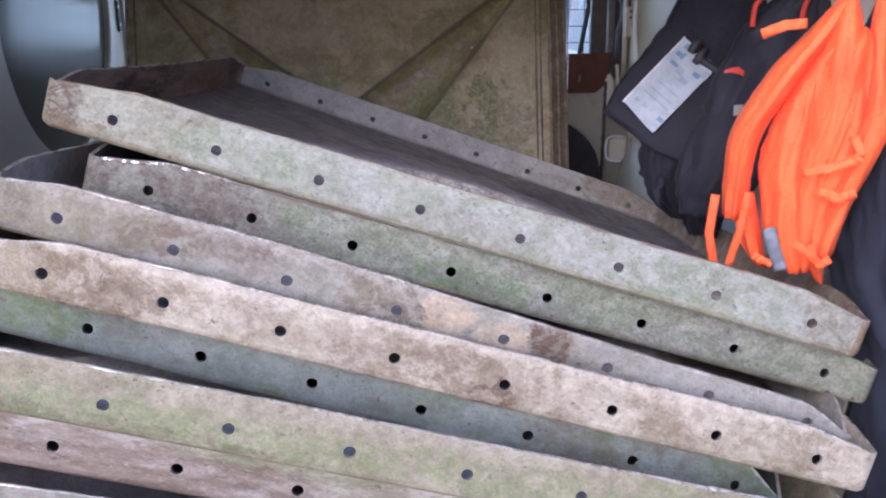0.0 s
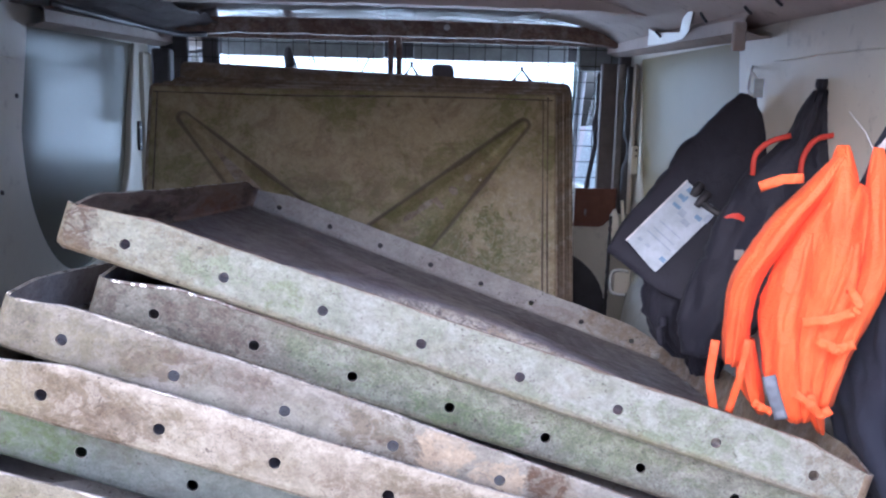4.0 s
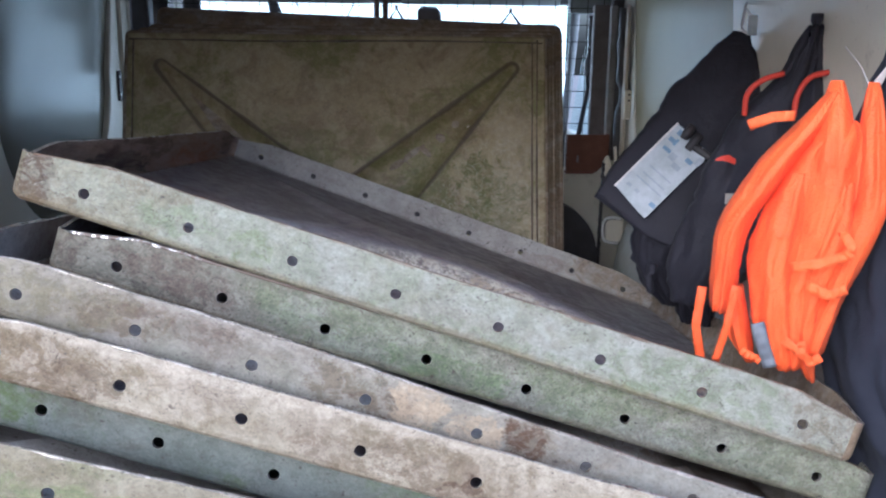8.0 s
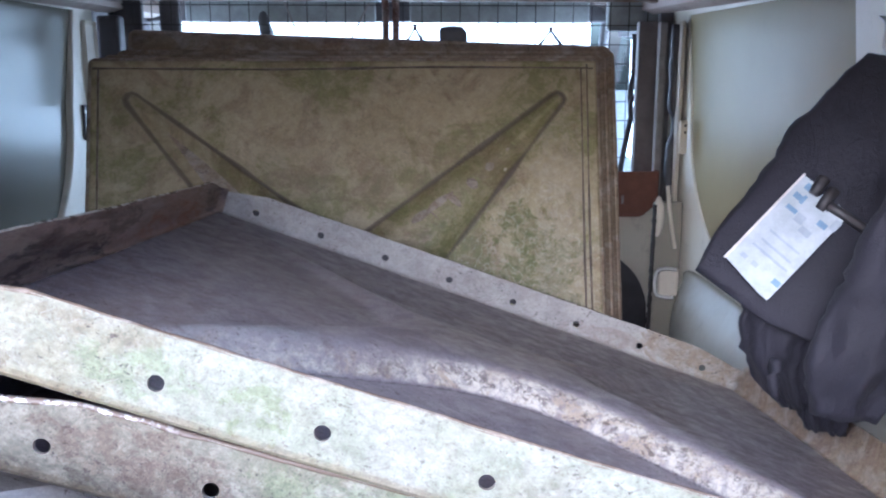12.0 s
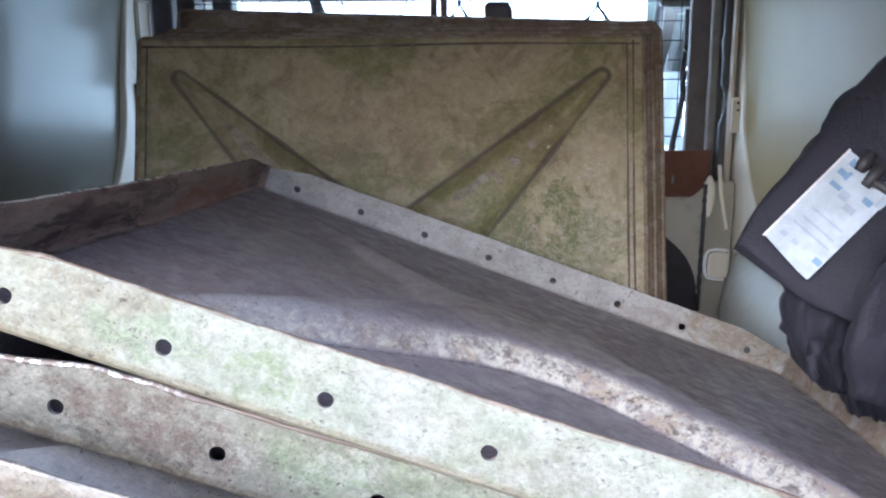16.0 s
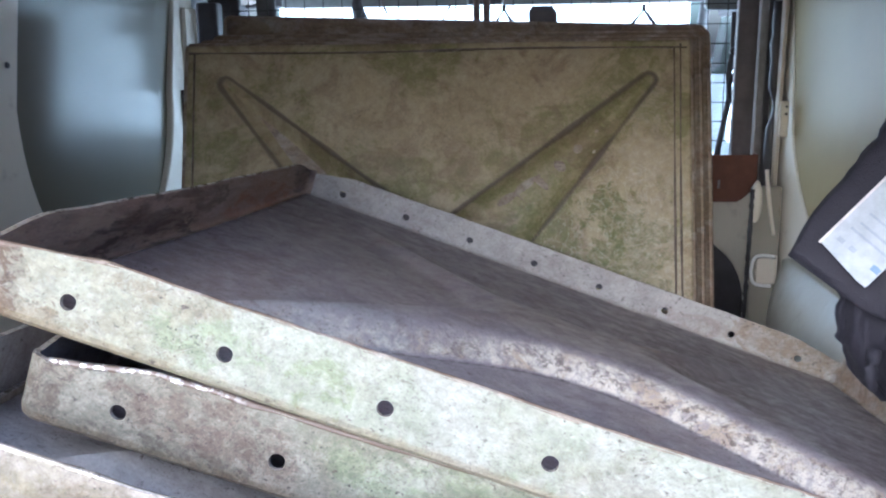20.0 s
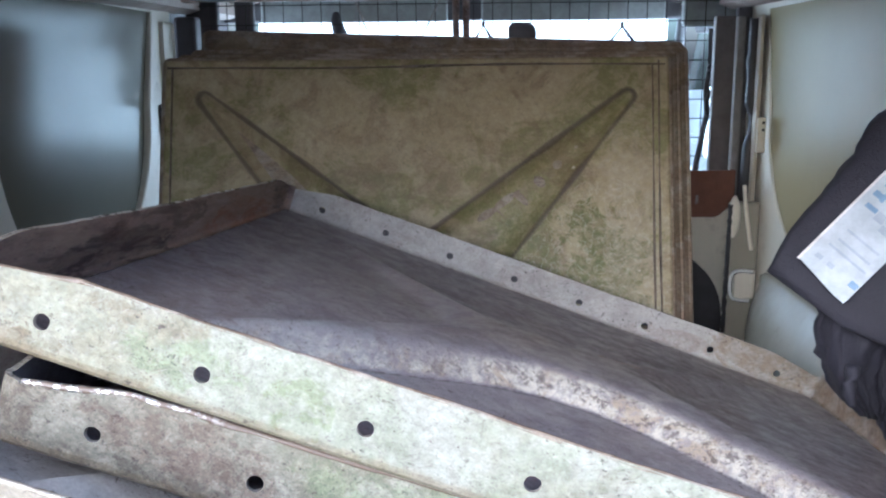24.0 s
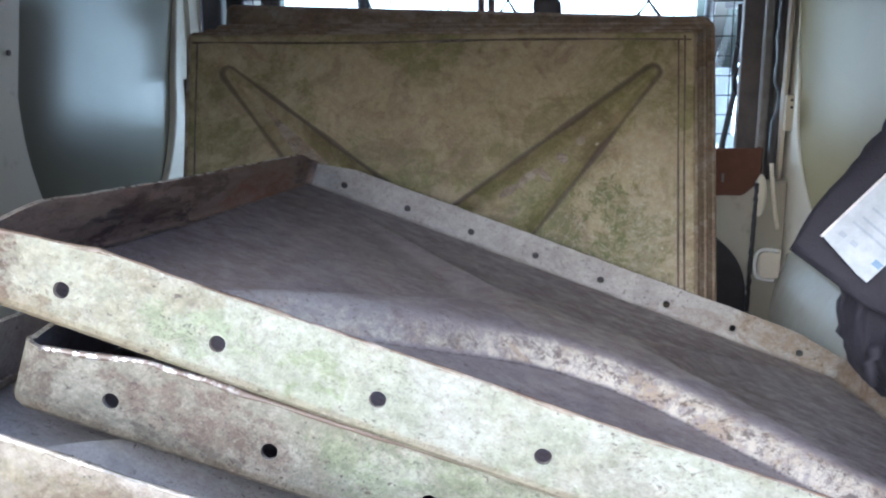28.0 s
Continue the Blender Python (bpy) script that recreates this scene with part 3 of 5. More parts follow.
STAR = [(0.095, 0.125), (0.125, 0.095), (0.625, 0.47), (1.125, 0.095), (1.155, 0.125), (0.78, 0.625), (1.155, 1.125), (1.125, 1.155), (0.625, 0.78), (0.125, 1.155), (0.095, 1.125), (0.47, 0.625)]
STAR_H = 0.034


def rounded_star(ease):
    """The star's outline with its inner corners eased into curves."""
    out = []
    for i, p in enumerate(STAR):
        before, after = STAR[i - 1], STAR[(i + 1) % len(STAR)]
        if i % 3 == 2:
            reach = [ease / math.dist(p, q) for q in (before, after)]
            a, c = [(p[0] + (q[0] - p[0]) * r, p[1] + (q[1] - p[1]) * r) for q, r in zip((before, after), reach)]
            for k in range(9):
                t = k / 8
                out.append(tuple((1 - t) ** 2 * a[j] + 2 * t * (1 - t) * p[j] + t * t * c[j] for j in (0, 1)))
        elif i % 3 == 0:
            c = ((p[0] + after[0]) / 2, (p[1] + after[1]) / 2)
            r, out_x, out_y = math.dist(p, after) / 2, c[0] - SIDE / 2, c[1] - SIDE / 2
            size = math.hypot(out_x, out_y)
            for k in range(9):
                a = math.pi * k / 8
                out.append(tuple(c[j] + (p[j] - c[j]) * math.cos(a) + (out_x, out_y)[j] / size * r * math.sin(a) for j in (0, 1)))
    return np.array(out)


def star_grid(ease, n=420):
    """Signed distance to the star's outline over the square, positive inside."""
    x, y = np.meshgrid(np.linspace(0, SIDE, n + 1), np.linspace(0, SIDE, n + 1), indexing="ij")
    inside, best = np.zeros_like(x, dtype=bool), np.full_like(x, 9.0)
    ring = rounded_star(ease)
    for (ax, ay), (bx, by) in zip(ring, np.roll(ring, -1, axis=0)):
        k = np.clip(((x - ax) * (bx - ax) + (y - ay) * (by - ay)) / ((bx - ax) ** 2 + (by - ay) ** 2), 0, 1)
        best = np.minimum(best, np.hypot(x - ax - k * (bx - ax), y - ay - k * (by - ay)))
        if ay != by:
            inside ^= ((ay > y) != (by > y)) & (x < (bx - ax) * (y - ay) / (by - ay) + ax)
    return np.where(inside, best, -best)


STAR_GRID, STAR_GRID_CRISP = star_grid(0.17), star_grid(0.03)


def star_inset(x, y, g):
    """How far a point of the plate lies inside the star's outline."""
    n = len(g) - 1
    u, v = min(max(x / SIDE, 0.0), 0.9999) * n, min(max(y / SIDE, 0.0), 0.9999) * n
    i, j = int(u), int(v)
    u, v = u - i, v - j
    return float((g[i, j] * (1 - u) + g[i + 1, j] * u) * (1 - v) + (g[i, j + 1] * (1 - u) + g[i + 1, j + 1] * u) * v)


def star_height(x, y, flipped=False):
    """The four-armed raised star pressed into the plate."""
    soft = 0.0 if flipped else min(1.0, max(0.0, (y - 0.5) / 0.25))
    wide = 0.062 + 0.12 * soft
    k = star_inset(x, y, STAR_GRID_CRISP if flipped else STAR_GRID) / wide + 0.02
    if k <= 0:
        return 0.0
    k = min(1.0, k)
    return STAR_H * (1 - 0.35 * soft) * (k * k / 0.3 if k < 0.15 else 0.075 + 0.925 * (1 - (1 - (k - 0.15) / 0.85) ** 2.1))


def plate_mesh(seed, n, flipped):
    rows = []
    for j in range(n + 1):
        row = []
        for i in range(n + 1):
            x, y = BEND + (SIDE - 2 * BEND) * i / n, BEND + (SIDE - 2 * BEND) * j / n
            edge = min(x, y, SIDE - x, SIDE - y)
            z = star_height(x, y, flipped) + min(1.0, edge / 0.1) * 0.004 * noise.noise((x * 3 + seed, y * 3, seed))
            row.append((x, y, z))
        rows.append(row)
    bm = sheet(rows)
    bmesh.ops.reverse_faces(bm, faces=bm.faces[:])
    return bm


def flange_top(s, seed, drops, round_end, height):
    """The height of a flange's free edge along its length."""
    e = min(s, SIDE - s)
    k = min(1.0, max(0.0, e / 0.115))
    cut = (drops[0] if s < SIDE / 2 else drops[1]) * (1 - (k * k * (3 - 2 * k) if round_end else k))
    cut += (drops[2] if len(drops) > 2 else 0.0) * max(0.0, (s - 0.35) / 0.85)
    return height - cut + 0.0022 * noise.noise((s * 7, seed, 0.3)) + 0.0012 * noise.noise((s * 31, seed, 1.3))


def flange_mesh(seed, drops, round_end, height, drilled=True, hz=HOLE_Z):
    """One bolt flange along the x axis with its holes, its bend and its start corner; outer face at y = 0."""
    def top(s):
        return flange_top(s, seed, drops, round_end, height)

    def lean(s, h):
        return 0.003 * noise.noise((s * 4, seed + 5, h * 3)) * min(1.0, h / 0.05)

    cols = {CORNER, SIDE - CORNER, 0.04, SIDE - 0.04}
    holes = [SIDE / 2 + PITCH * (k - 3.5) for k in range(8)]
    for c in holes:
        cols |= {round(c + d, 5) for d in (-0.028, -0.014, 0.0, 0.014, 0.028)}
    for k in range(7):
        cols |= {round((holes[k] + holes[k + 1]) / 2 + d, 5) for d in (-0.024, 0.024)}
    cols = sorted(cols)
    bm = bmesh.new()

    def profile(s):
        pts = [(BEND * (1 - math.sin(a)), BEND * (1 - math.cos(a))) for a in (0, math.pi / 6, math.pi / 3)]
        t = top(s)
        lo = 2 * hz - BEND - 0.008
        levels = [BEND, BEND + (lo - BEND) * 0.25, hz - 0.004 + 0.002, BEND + (lo - BEND) * 0.8, lo + 0.004, lo + 0.5 * (t - lo) + 0.002, t]
        return pts + [(0.0, max(BEND + 0.0005 * i, min(h, t - 0.0012 * (6 - i)))) for i, h in enumerate(levels)]

    grid = [[bm.verts.new((s, d - lean(s, h), h)) for d, h in profile(s)] for s in cols]
    base, upper = 3, 7
    skip = set()
    for c in holes if drilled else ():
        k = cols.index(min(cols, key=lambda s: abs(s - c)))
        ring = [(k - 2 + i, base) for i in range(4)] + [(k + 2, base + i) for i in range(4)] + [(k + 2 - i, base + 4) for i in range(4)] + [(k - 2, base + 4 - i) for i in range(4)]
        r = 0.0078
        circle = []
        for i, j in ring:
            v = grid[i][j].co
            a = math.atan2(v.z - hz, v.x - c)
            circle.append(bm.verts.new((c + r * math.cos(a), v.y, hz + r * math.sin(a))))
        for q in range(16):
            a, b = ring[q], ring[(q + 1) % 16]
            bm.faces.new((grid[a[0]][a[1]], grid[b[0]][b[1]], circle[(q + 1) % 16], circle[q]))
        skip |= {(k - 2 + i, base + j) for i in range(4) for j in range(4)}
    for i in range(len(cols) - 1):
        for j in range(len(grid[0]) - 1):
            if (i, j) not in skip:
                bm.faces.new((grid[i][j], grid[i + 1][j], grid[i + 1][j + 1], grid[i][j + 1]))
    last = grid[0]
    prof = profile(CORNER)
    for q in range(1, 5):
        a = q / 4 * math.pi / 2
        ring = [bm.verts.new((CORNER - (CORNER - d) * math.sin(a), CORNER - (CORNER - d) * math.cos(a), h)) for d, h in prof]
        for j in range(len(ring) - 1):
            bm.faces.new((ring[j], last[j], last[j + 1], ring[j + 1]))
        last = ring
    bmesh.ops.delete(bm, geom=[v for v in bm.verts if not v.link_faces], context="VERTS")
    return bm


def tank_panel(label, m, mats, seed, group, drops=(0.022, 0.022), round_end=False, back=LIP, twist=0.0, shear=0.0, fine=28, flipped=False, reach=0.0):
    """A tray-shaped panel: plate with a pressed star and four bolt flanges. mats: front, left, back, right, plate."""
    ob = thing("tank_panel", label, "steel panel", group, "", m)

    def settle(bm):
        """Bring the square to its true depth and warp it a little."""
        for v in bm.verts:
            v.co.y *= DEEP / SIDE
            v.co.z += twist * (v.co.x - SIDE / 2) * v.co.y / DEEP
            v.co.x += shear * v.co.y - reach * max(0.0, 1 - v.co.x / 0.08) * max(0.0, 1 - v.co.y / 0.5)
        return bm

    plate = part("plate", settle(plate_mesh(seed, fine, flipped)), mats[4], ob, smooth=True)
    # lightened only where a slope faces the doors, so its lit side is painted
    lit_wear = plate.data.attributes.new("lit_wear", "FLOAT", "POINT")
    crease_line = plate.data.attributes.new("fold" if flipped else "crease_line", "FLOAT", "POINT")
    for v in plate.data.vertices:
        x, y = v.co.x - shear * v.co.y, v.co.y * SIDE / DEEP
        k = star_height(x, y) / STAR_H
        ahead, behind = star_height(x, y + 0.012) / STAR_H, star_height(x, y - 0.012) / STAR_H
        lit_wear.data[v.index].value = max(0.0, min(1.0, (ahead - behind) * 3.2)) * min(1.0, k * 6) * (1.1 - 0.45 * k) * (1.0 if y < 0.62 else 0.0) * (0.5 + 0.5 * min(1.0, max(0.0, (x - 0.35) / 0.35)))
        # standing plates darken along the outline, trays along the slope foot
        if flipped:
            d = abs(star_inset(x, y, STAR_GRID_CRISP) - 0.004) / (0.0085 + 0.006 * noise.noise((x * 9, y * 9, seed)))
            crease_line.data[v.index].value = max(0.0, 1.0 - d * d) * (0.8 + 0.5 * noise.noise((x * 5, y * 5, seed + 3)))
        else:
            crease_line.data[v.index].value = max(0.0, min(1.0, (ahead - k) * 3.0)) if k < 0.03 else 0.0
    thicken(plate, 0.0045)
    turns = {0: (0, 0, 0), 3: (0, SIDE, -90), 2: (SIDE, SIDE, 180), 1: (SIDE, 0, 90)}
    for k, (x, y, a) in turns.items():
        bm = flange_mesh(seed * 3.7 + k * 11, drops if k == 0 else (max(drops[0], 0.012 if round_end else 0.022),) * 2 if k == 3 else (max(0.02, sum(drops[1:])), 0.02), round_end and k < 2, {0: LIP, 1: LIP * (0.75 if round_end else 1.0), 2: back}.get(k, (LIP + back) / 2), k in (0, 2), hz=0.029 if k == 2 else HOLE_Z)
        bm.transform(pose(x, y, 0, 0, 0, a))
        mat_index = {0: 0, 3: 1, 2: 2, 1: 3}[k]
        flange = thicken(part("bolt_flange", settle(bm), mats[mat_index], ob, smooth=False), 0.0055)
        flange.data.materials.append(WORN)
        flange.modifiers[0].material_offset_rim = 1
        if k == 0:
            line = [(s, 0.0029 - 0.003 * noise.noise((s * 4, seed * 3.7 + 5, flange_top(s, seed * 3.7, drops, round_end, LIP) * 3)), flange_top(s, seed * 3.7, drops, round_end, LIP) - 0.0012) for s in [CORNER + (SIDE - 2 * CORNER) * i / 130 for i in range(131)]]
            edge = tube(line, [(0.0036 if seed == 2.0 and p[0] < 0.45 else 0.003) + 0.0012 * noise.noise((p[0] * 23, seed, 0)) for p in line], 7)
            part("worn_edge", settle(edge), WORN_DULL if seed == 1.0 else GLINT if seed == 2.0 else WORN, flange, "bare worn upper edge, pale where shine is painted in", True)
    return ob


def lying(hole, slope, yaw, tip):
    """The pose of a lying panel whose first front bolt hole is at that place."""
    u = Vector((math.cos(radians(slope)) * math.cos(radians(yaw)), math.cos(radians(slope)) * math.sin(radians(yaw)), math.sin(radians(slope))))
    v = Vector((-math.sin(radians(yaw)) * math.cos(radians(tip)), math.cos(radians(yaw)) * math.cos(radians(tip)), math.sin(radians(tip))))
    v = (v - u * v.dot(u)).normalized()
    n = u.cross(v)
    o = Vector(hole) - u * (SIDE / 2 - 3.5 * PITCH) - n * HOLE_Z
    return Matrix(((u.x, v.x, n.x, o.x), (u.y, v.y, n.y, o.y), (u.z, v.z, n.z, o.z), (0, 0, 0, 1)))


# ---- the van: large structure ----
LX, RX, FLOOR, REAR = -0.87, 0.895, 0.60, 1.16
tagged(part("ground", box(-60, 60, -60, 60, -0.3, 0.0), GRAVEL), "grey gravelly ground outside round the van", "ground", kind="structure")
tagged(part("floor", box(LX - 0.06, RX + 0.06, REAR - 0.06, 4.6, FLOOR - 0.05, FLOOR, 0.004), GREYTRIM), "dark worn sheet-metal load floor of the van", "floor", kind="structure")


def wall_with_recess(x, inward, y0, y1, z0, z1, mid, near, far, zb, zt, rise, lean):
    """An inner wall skin with an opening that has an elliptic foot, and a rolled edge round it."""
    def side(z, reach):
        k = min(1.0, max(0.0, (z - zb) / rise))
        return mid + reach * math.sqrt(1 - (1 - k) ** 2) + lean * max(0.0, z - zb - rise)

    levels = [zb + rise * (k / 16) ** 1.6 for k in range(17)] + [zt]
    hole = [(side(z, -near), z) for z in levels[::-1]] + [(side(z, far), z) for z in levels[1:]]
    bm = bmesh.new()

    def quad(*corners):
        bm.faces.new([bm.verts.new((x, *p)) for p in corners])
    quad((y0, z0), (y1, z0), (y1, zb), (y0, zb))
    quad((y0, zt), (y1, zt), (y1, z1), (y0, z1))
    for lo, hi in zip(levels, levels[1:]):
        quad((y0, lo), (side(lo, -near), lo), (side(hi, -near), hi), (y0, hi))
        quad((side(lo, far), lo), (y1, lo), (y1, hi), (side(hi, far), hi))
    bmesh.ops.remove_doubles(bm, verts=bm.verts[:], dist=1e-5)
    for a, b in zip(hole, hole[1:] + hole[:1]):
        for (d0, g0), (d1, g1) in zip(((0.0, 0.0), (0.002, 0.003), (0.005, 0.005)), ((0.002, 0.003), (0.005, 0.005), (0.03, 0.006))):
            def at(p, d, g):
                back = 1.0 if p[0] < mid else -1.0
                return (x - inward * d, p[0] + back * g, p[1])
            bm.faces.new([bm.verts.new(p) for p in (at(a, d0, g0), at(b, d0, g0), at(b, d1, g1), at(a, d1, g1))])
    bmesh.ops.remove_doubles(bm, verts=bm.verts[:], dist=1e-5)
    bmesh.ops.recalc_face_normals(bm, faces=bm.faces[:])
    return bm


def bowed(x, inward, y0, y1, z0, z1, bow):
    """The outer skin seen through the opening, bowed outwards at half its height."""
    rows = []
    for j in range(13):
        z = z0 + (z1 - z0) * j / 12
        rows.append([(x - inward * bow * math.sin(math.pi * j / 12), y0 + (y1 - y0) * i / 12, z) for i in range(13)])
    return sheet(rows)


wl = tagged(part("wall_left", wall_with_recess(LX, 1, REAR, 3.285, FLOOR, 1.80, 2.60, 0.375, 0.475, 1.06, 1.745, 0.42, 0.24), DULLWALL), "off-white painted inner side wall of the van with a rounded recess", "wall", kind="structure")
thicken(part("recess_panel", bowed(LX - 0.007, 1, 2.1, 3.28, 0.95, 1.8, 0.012), GREY, wl, "grey glossy panel in the recess", True), 0.006)
wr = tagged(part("wall_right", wall_with_recess(RX, -1, REAR, 3.30, FLOOR, 1.80, 2.62, 0.49, 0.47, 1.06, 1.735, 0.40, 0.2), CREAM), "cream painted inner side wall of the van with a rounded recess", "wall", kind="structure")
thicken(part("recess_panel", bowed(RX + 0.006, -1, 2.05, 3.30, 0.95, 1.8, 0.006), BEIGE, wr, "beige glossy panel in the recess", True), 0.006)
# outer skins close the sides
tagged(part("outer_skin_left", box(LX - 0.10, LX - 0.085, REAR, 3.2, 0.35, 1.85), CREAM), "outer side panel of the van body", "van body", kind="structure")
tagged(part("outer_skin_right", box(RX + 0.085, RX + 0.10, REAR, 3.2, 0.35, 1.85), CREAM), "outer side panel of the van body", "van body", kind="structure")

# roof skin with a gentle crown and the cross members
rows = []
for j in range(25):
    y = REAR + (4.05 - REAR) * j / 24
    rows.append([(x, y, 1.885 - 0.06 * (x / 0.9) ** 4 - 0.05 * max(0.0, (y - 3.3)) + 0.006 * noise.noise((x * 3, y * 3, 0.0))) for x in [LX - 0.06 + (RX - LX + 0.12) * i / 20 for i in range(21)]])
ceiling = tagged(thicken(part("ceiling", sheet(rows), ROOF, smooth=True), 0.012, 1.0), "dusty brownish bare metal roof skin of the van", "ceiling", kind="structure")


def roof_beam(y, z, depth, height, mat, label):
    ob = thing("roof_beam", label, "roof beam", "roof beams")
    rows = []
    for i in range(73):
        x = LX + 0.03 + (RX - LX - 0.06) * i / 72
        dz = -0.03 * (abs(x) / 0.86) ** 6
        low = -height + 0.004 * noise.noise((x * 9, y * 5, 1.0)) + 0.003 * noise.noise((x * 30, y * 5, 2.0))
        prof = [(-depth / 2 - 0.02, 0.0), (-depth / 2, 0.0), (-depth / 2 + 0.008, low), (depth / 2 - 0.008, low), (depth / 2, 0.0), (depth / 2 + 0.02, 0.0)]
        rows.append([(x, y + a, z + b + dz) for a, b in prof])
    bm = sheet(rows)
    bmesh.ops.recalc_face_normals(bm, faces=bm.faces[:])
    thicken(part("beam", bm, mat, ob), 0.002)
    return ob


roof_beam(2.03, 1.872, 0.12, 0.036, BEAM, "grey-brown pressed steel cross beam under the roof")
roof_beam(2.63, 1.876, 0.09, 0.03, BEAM, "narrow pressed steel cross beam under the roof")
header = roof_beam(3.28, 1.855, 0.07, 0.052, RUSTBEAM, "rusty brown cross beam behind the cab")
bm = bmesh.new()
bmesh.ops.create_cone(bm, cap_ends=True, segments=16, radius1=0.011, radius2=0.009, depth=0.006, matrix=pose(0.209, 3.241, 1.835, 90, 0, 0))
part("bolt", bm, WHITE, header, "pale bolt head")

# long rails at the edges of the roof
for side, x, start in ((1, LX + 0.05, 2.28), (-1, RX - 0.065, 1.985)):
    rows = []
    mat = RAIL if side > 0 else BEAM
    for i in range(31):
        y = start + (3.9 - start) * i / 30
        z = 1.745 + 0.015 * (y - 2.0)
        prof = [(-0.07, 0.07), (-0.03, 0.05), (-0.012, 0.045), (0.0, 0.03), (0.0, 0.0), (-0.035, -0.012), (-0.07, -0.012)]
        rows.append([(x + side * a, y, z + b) for a, b in prof])
    bm = sheet(rows)
    bmesh.ops.recalc_face_normals(bm, faces=bm.faces[:])
    tagged(thicken(part("roof_rail", bm, mat), 0.003), "long grey-brown pressed rail along the roof edge", "rail", "roof rails", "structure")

# dark sheet added as the shade of the corner above the rail, and a cable loom
rows = []
for j in range(31):
    y = 2.15 + 1.1 * j / 30
    rows.append([(LX + 0.02 + 0.24 * i / 12, y, 1.785 + 0.05 * (i / 12) ** 0.7 + 0.012 * noise.noise((i * 0.5, y * 7, 3.0)) + 0.006 * noise.noise((i * 1.3, y * 19, 5.0)) + (0.05 * max(0.0, noise.noise((y * 6, 4.0, 0.0))) if i > 10 else 0.0)) for i in range(13)])
liner = tagged(thicken(part("corner_shade_sheet", sheet(rows), CORNER_SHADE, smooth=True), 0.004), "dark crumpled sheet added as the shade of the roof corner", "liner")
part("cable", tube(smooth_line([(LX + 0.10, 2.2, 1.785), (LX + 0.13, 2.5, 1.778), (LX + 0.10, 2.8, 1.788), (LX + 0.15, 3.1, 1.78), (LX + 0.22, 3.24, 1.79)], 8), 0.009, 8), DARK, liner, "black cable loom", True)

# pale pressed roof side between the rail and the roof skin
rows = []
for j in range(41):
    y = REAR + 0.02 + (3.26 - REAR - 0.02) * j / 40
    rows.append([(0.905 - 0.36 * i / 12, y, 1.757 + 0.118 * math.sin(math.pi / 2 * i / 12) + 0.003 * noise.noise((i * 0.4, y * 5, 2.0)) + (0.006 if i in (4, 5) else 0.0)) for i in range(13)])
tagged(thicken(part("roof_side", sheet(rows), BEAM, smooth=True), 0.003), "pale pinkish pressed roof side above the rail", "roof side", kind="structure")

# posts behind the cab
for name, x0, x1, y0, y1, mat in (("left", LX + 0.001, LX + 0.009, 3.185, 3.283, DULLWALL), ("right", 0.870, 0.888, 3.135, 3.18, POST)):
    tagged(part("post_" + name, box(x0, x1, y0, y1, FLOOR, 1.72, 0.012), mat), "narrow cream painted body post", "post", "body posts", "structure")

# rear door frame: one ring of painted steel with rounded upper corners
side = [(0.845, 0.40), (0.838, 0.70), (0.828, 0.95), (0.805, 1.30), (0.782, 1.55)]
arc = [(0.662 + 0.115 * math.cos(radians(a)), 1.635 + 0.125 * math.sin(radians(a))) for a in range(0, 91, 10)]
right = side + arc
outline = right + [(-x, z) for x, z in right[::-1]]
outer = [(x + (0.12 if x > 0 else -0.12) * min(1.0, abs(x) / 0.6), z + (0.14 if z > 1.66 else 0.0)) for x, z in outline]
bm = sheet([[(x, REAR - 0.04, z) for x, z in outline], [(x, REAR - 0.04, z) for x, z in outer]])
bmesh.ops.recalc_face_normals(bm, faces=bm.faces[:])
frame_ring = tagged(thicken(part("rear_door_frame", bm, WHITE), 0.04, 0.0), "white painted rear door frame with small screw holes", "door frame", kind="structure")
for x, z in ((0.79, 1.637), (0.815, 1.491), (0.808, 1.337), (0.828, 1.332), (0.838, 1.17), (0.838, 1.098), (0.842, 1.023)):
    bm = bmesh.new()
    bmesh.ops.create_cone(bm, cap_ends=True, segments=10, radius1=0.005, radius2=0.004, depth=0.004, matrix=pose(x, REAR - 0.062, z, 90, 0, 0))
    part("screw", bm, DARK, frame_ring, "dark screw head")
tagged(part("rear_sill", box(LX - 0.1, RX + 0.1, REAR - 0.10, REAR - 0.06, 0.40, FLOOR - 0.005, 0.01), WHITE), "white painted rear sill of the van", "sill", kind="structure")

# cab: sloping windscreen, doors with side windows, firewall
fw = thing("windscreen_frame", "dark trimmed frame round the bright windscreen", "window frame", kind="structure")
part("upper_frame", box(-0.95, 0.95, 3.99, 4.06, 1.755, 1.92, 0.01), GREYTRIM, fw)
part("lower_frame", box(-0.95, 0.95, 4.48, 4.56, 0.3, 1.12, 0.01), DARK, fw)
for sx in (-1, 1):
    part("side_frame", tube(smooth_line([(sx * 0.845, 3.98, 1.80), (sx * 0.855, 4.06, 1.74), (sx * 0.875, 4.28, 1.44), (sx * 0.89, 4.53, 1.10)]), 0.02, 10), GREYTRIM, fw, "slanted windscreen pillar", True)
bm = bmesh.new()
bm.faces.new([bm.verts.new(p) for p in ((-0.87, 4.53, 1.10), (0.87, 4.53, 1.10), (0.84, 4.03, 1.77), (-0.84, 4.03, 1.77))])
pane = thicken(part("pane", bm, GLASS, fw), 0.005)
pane.visible_shadow = False
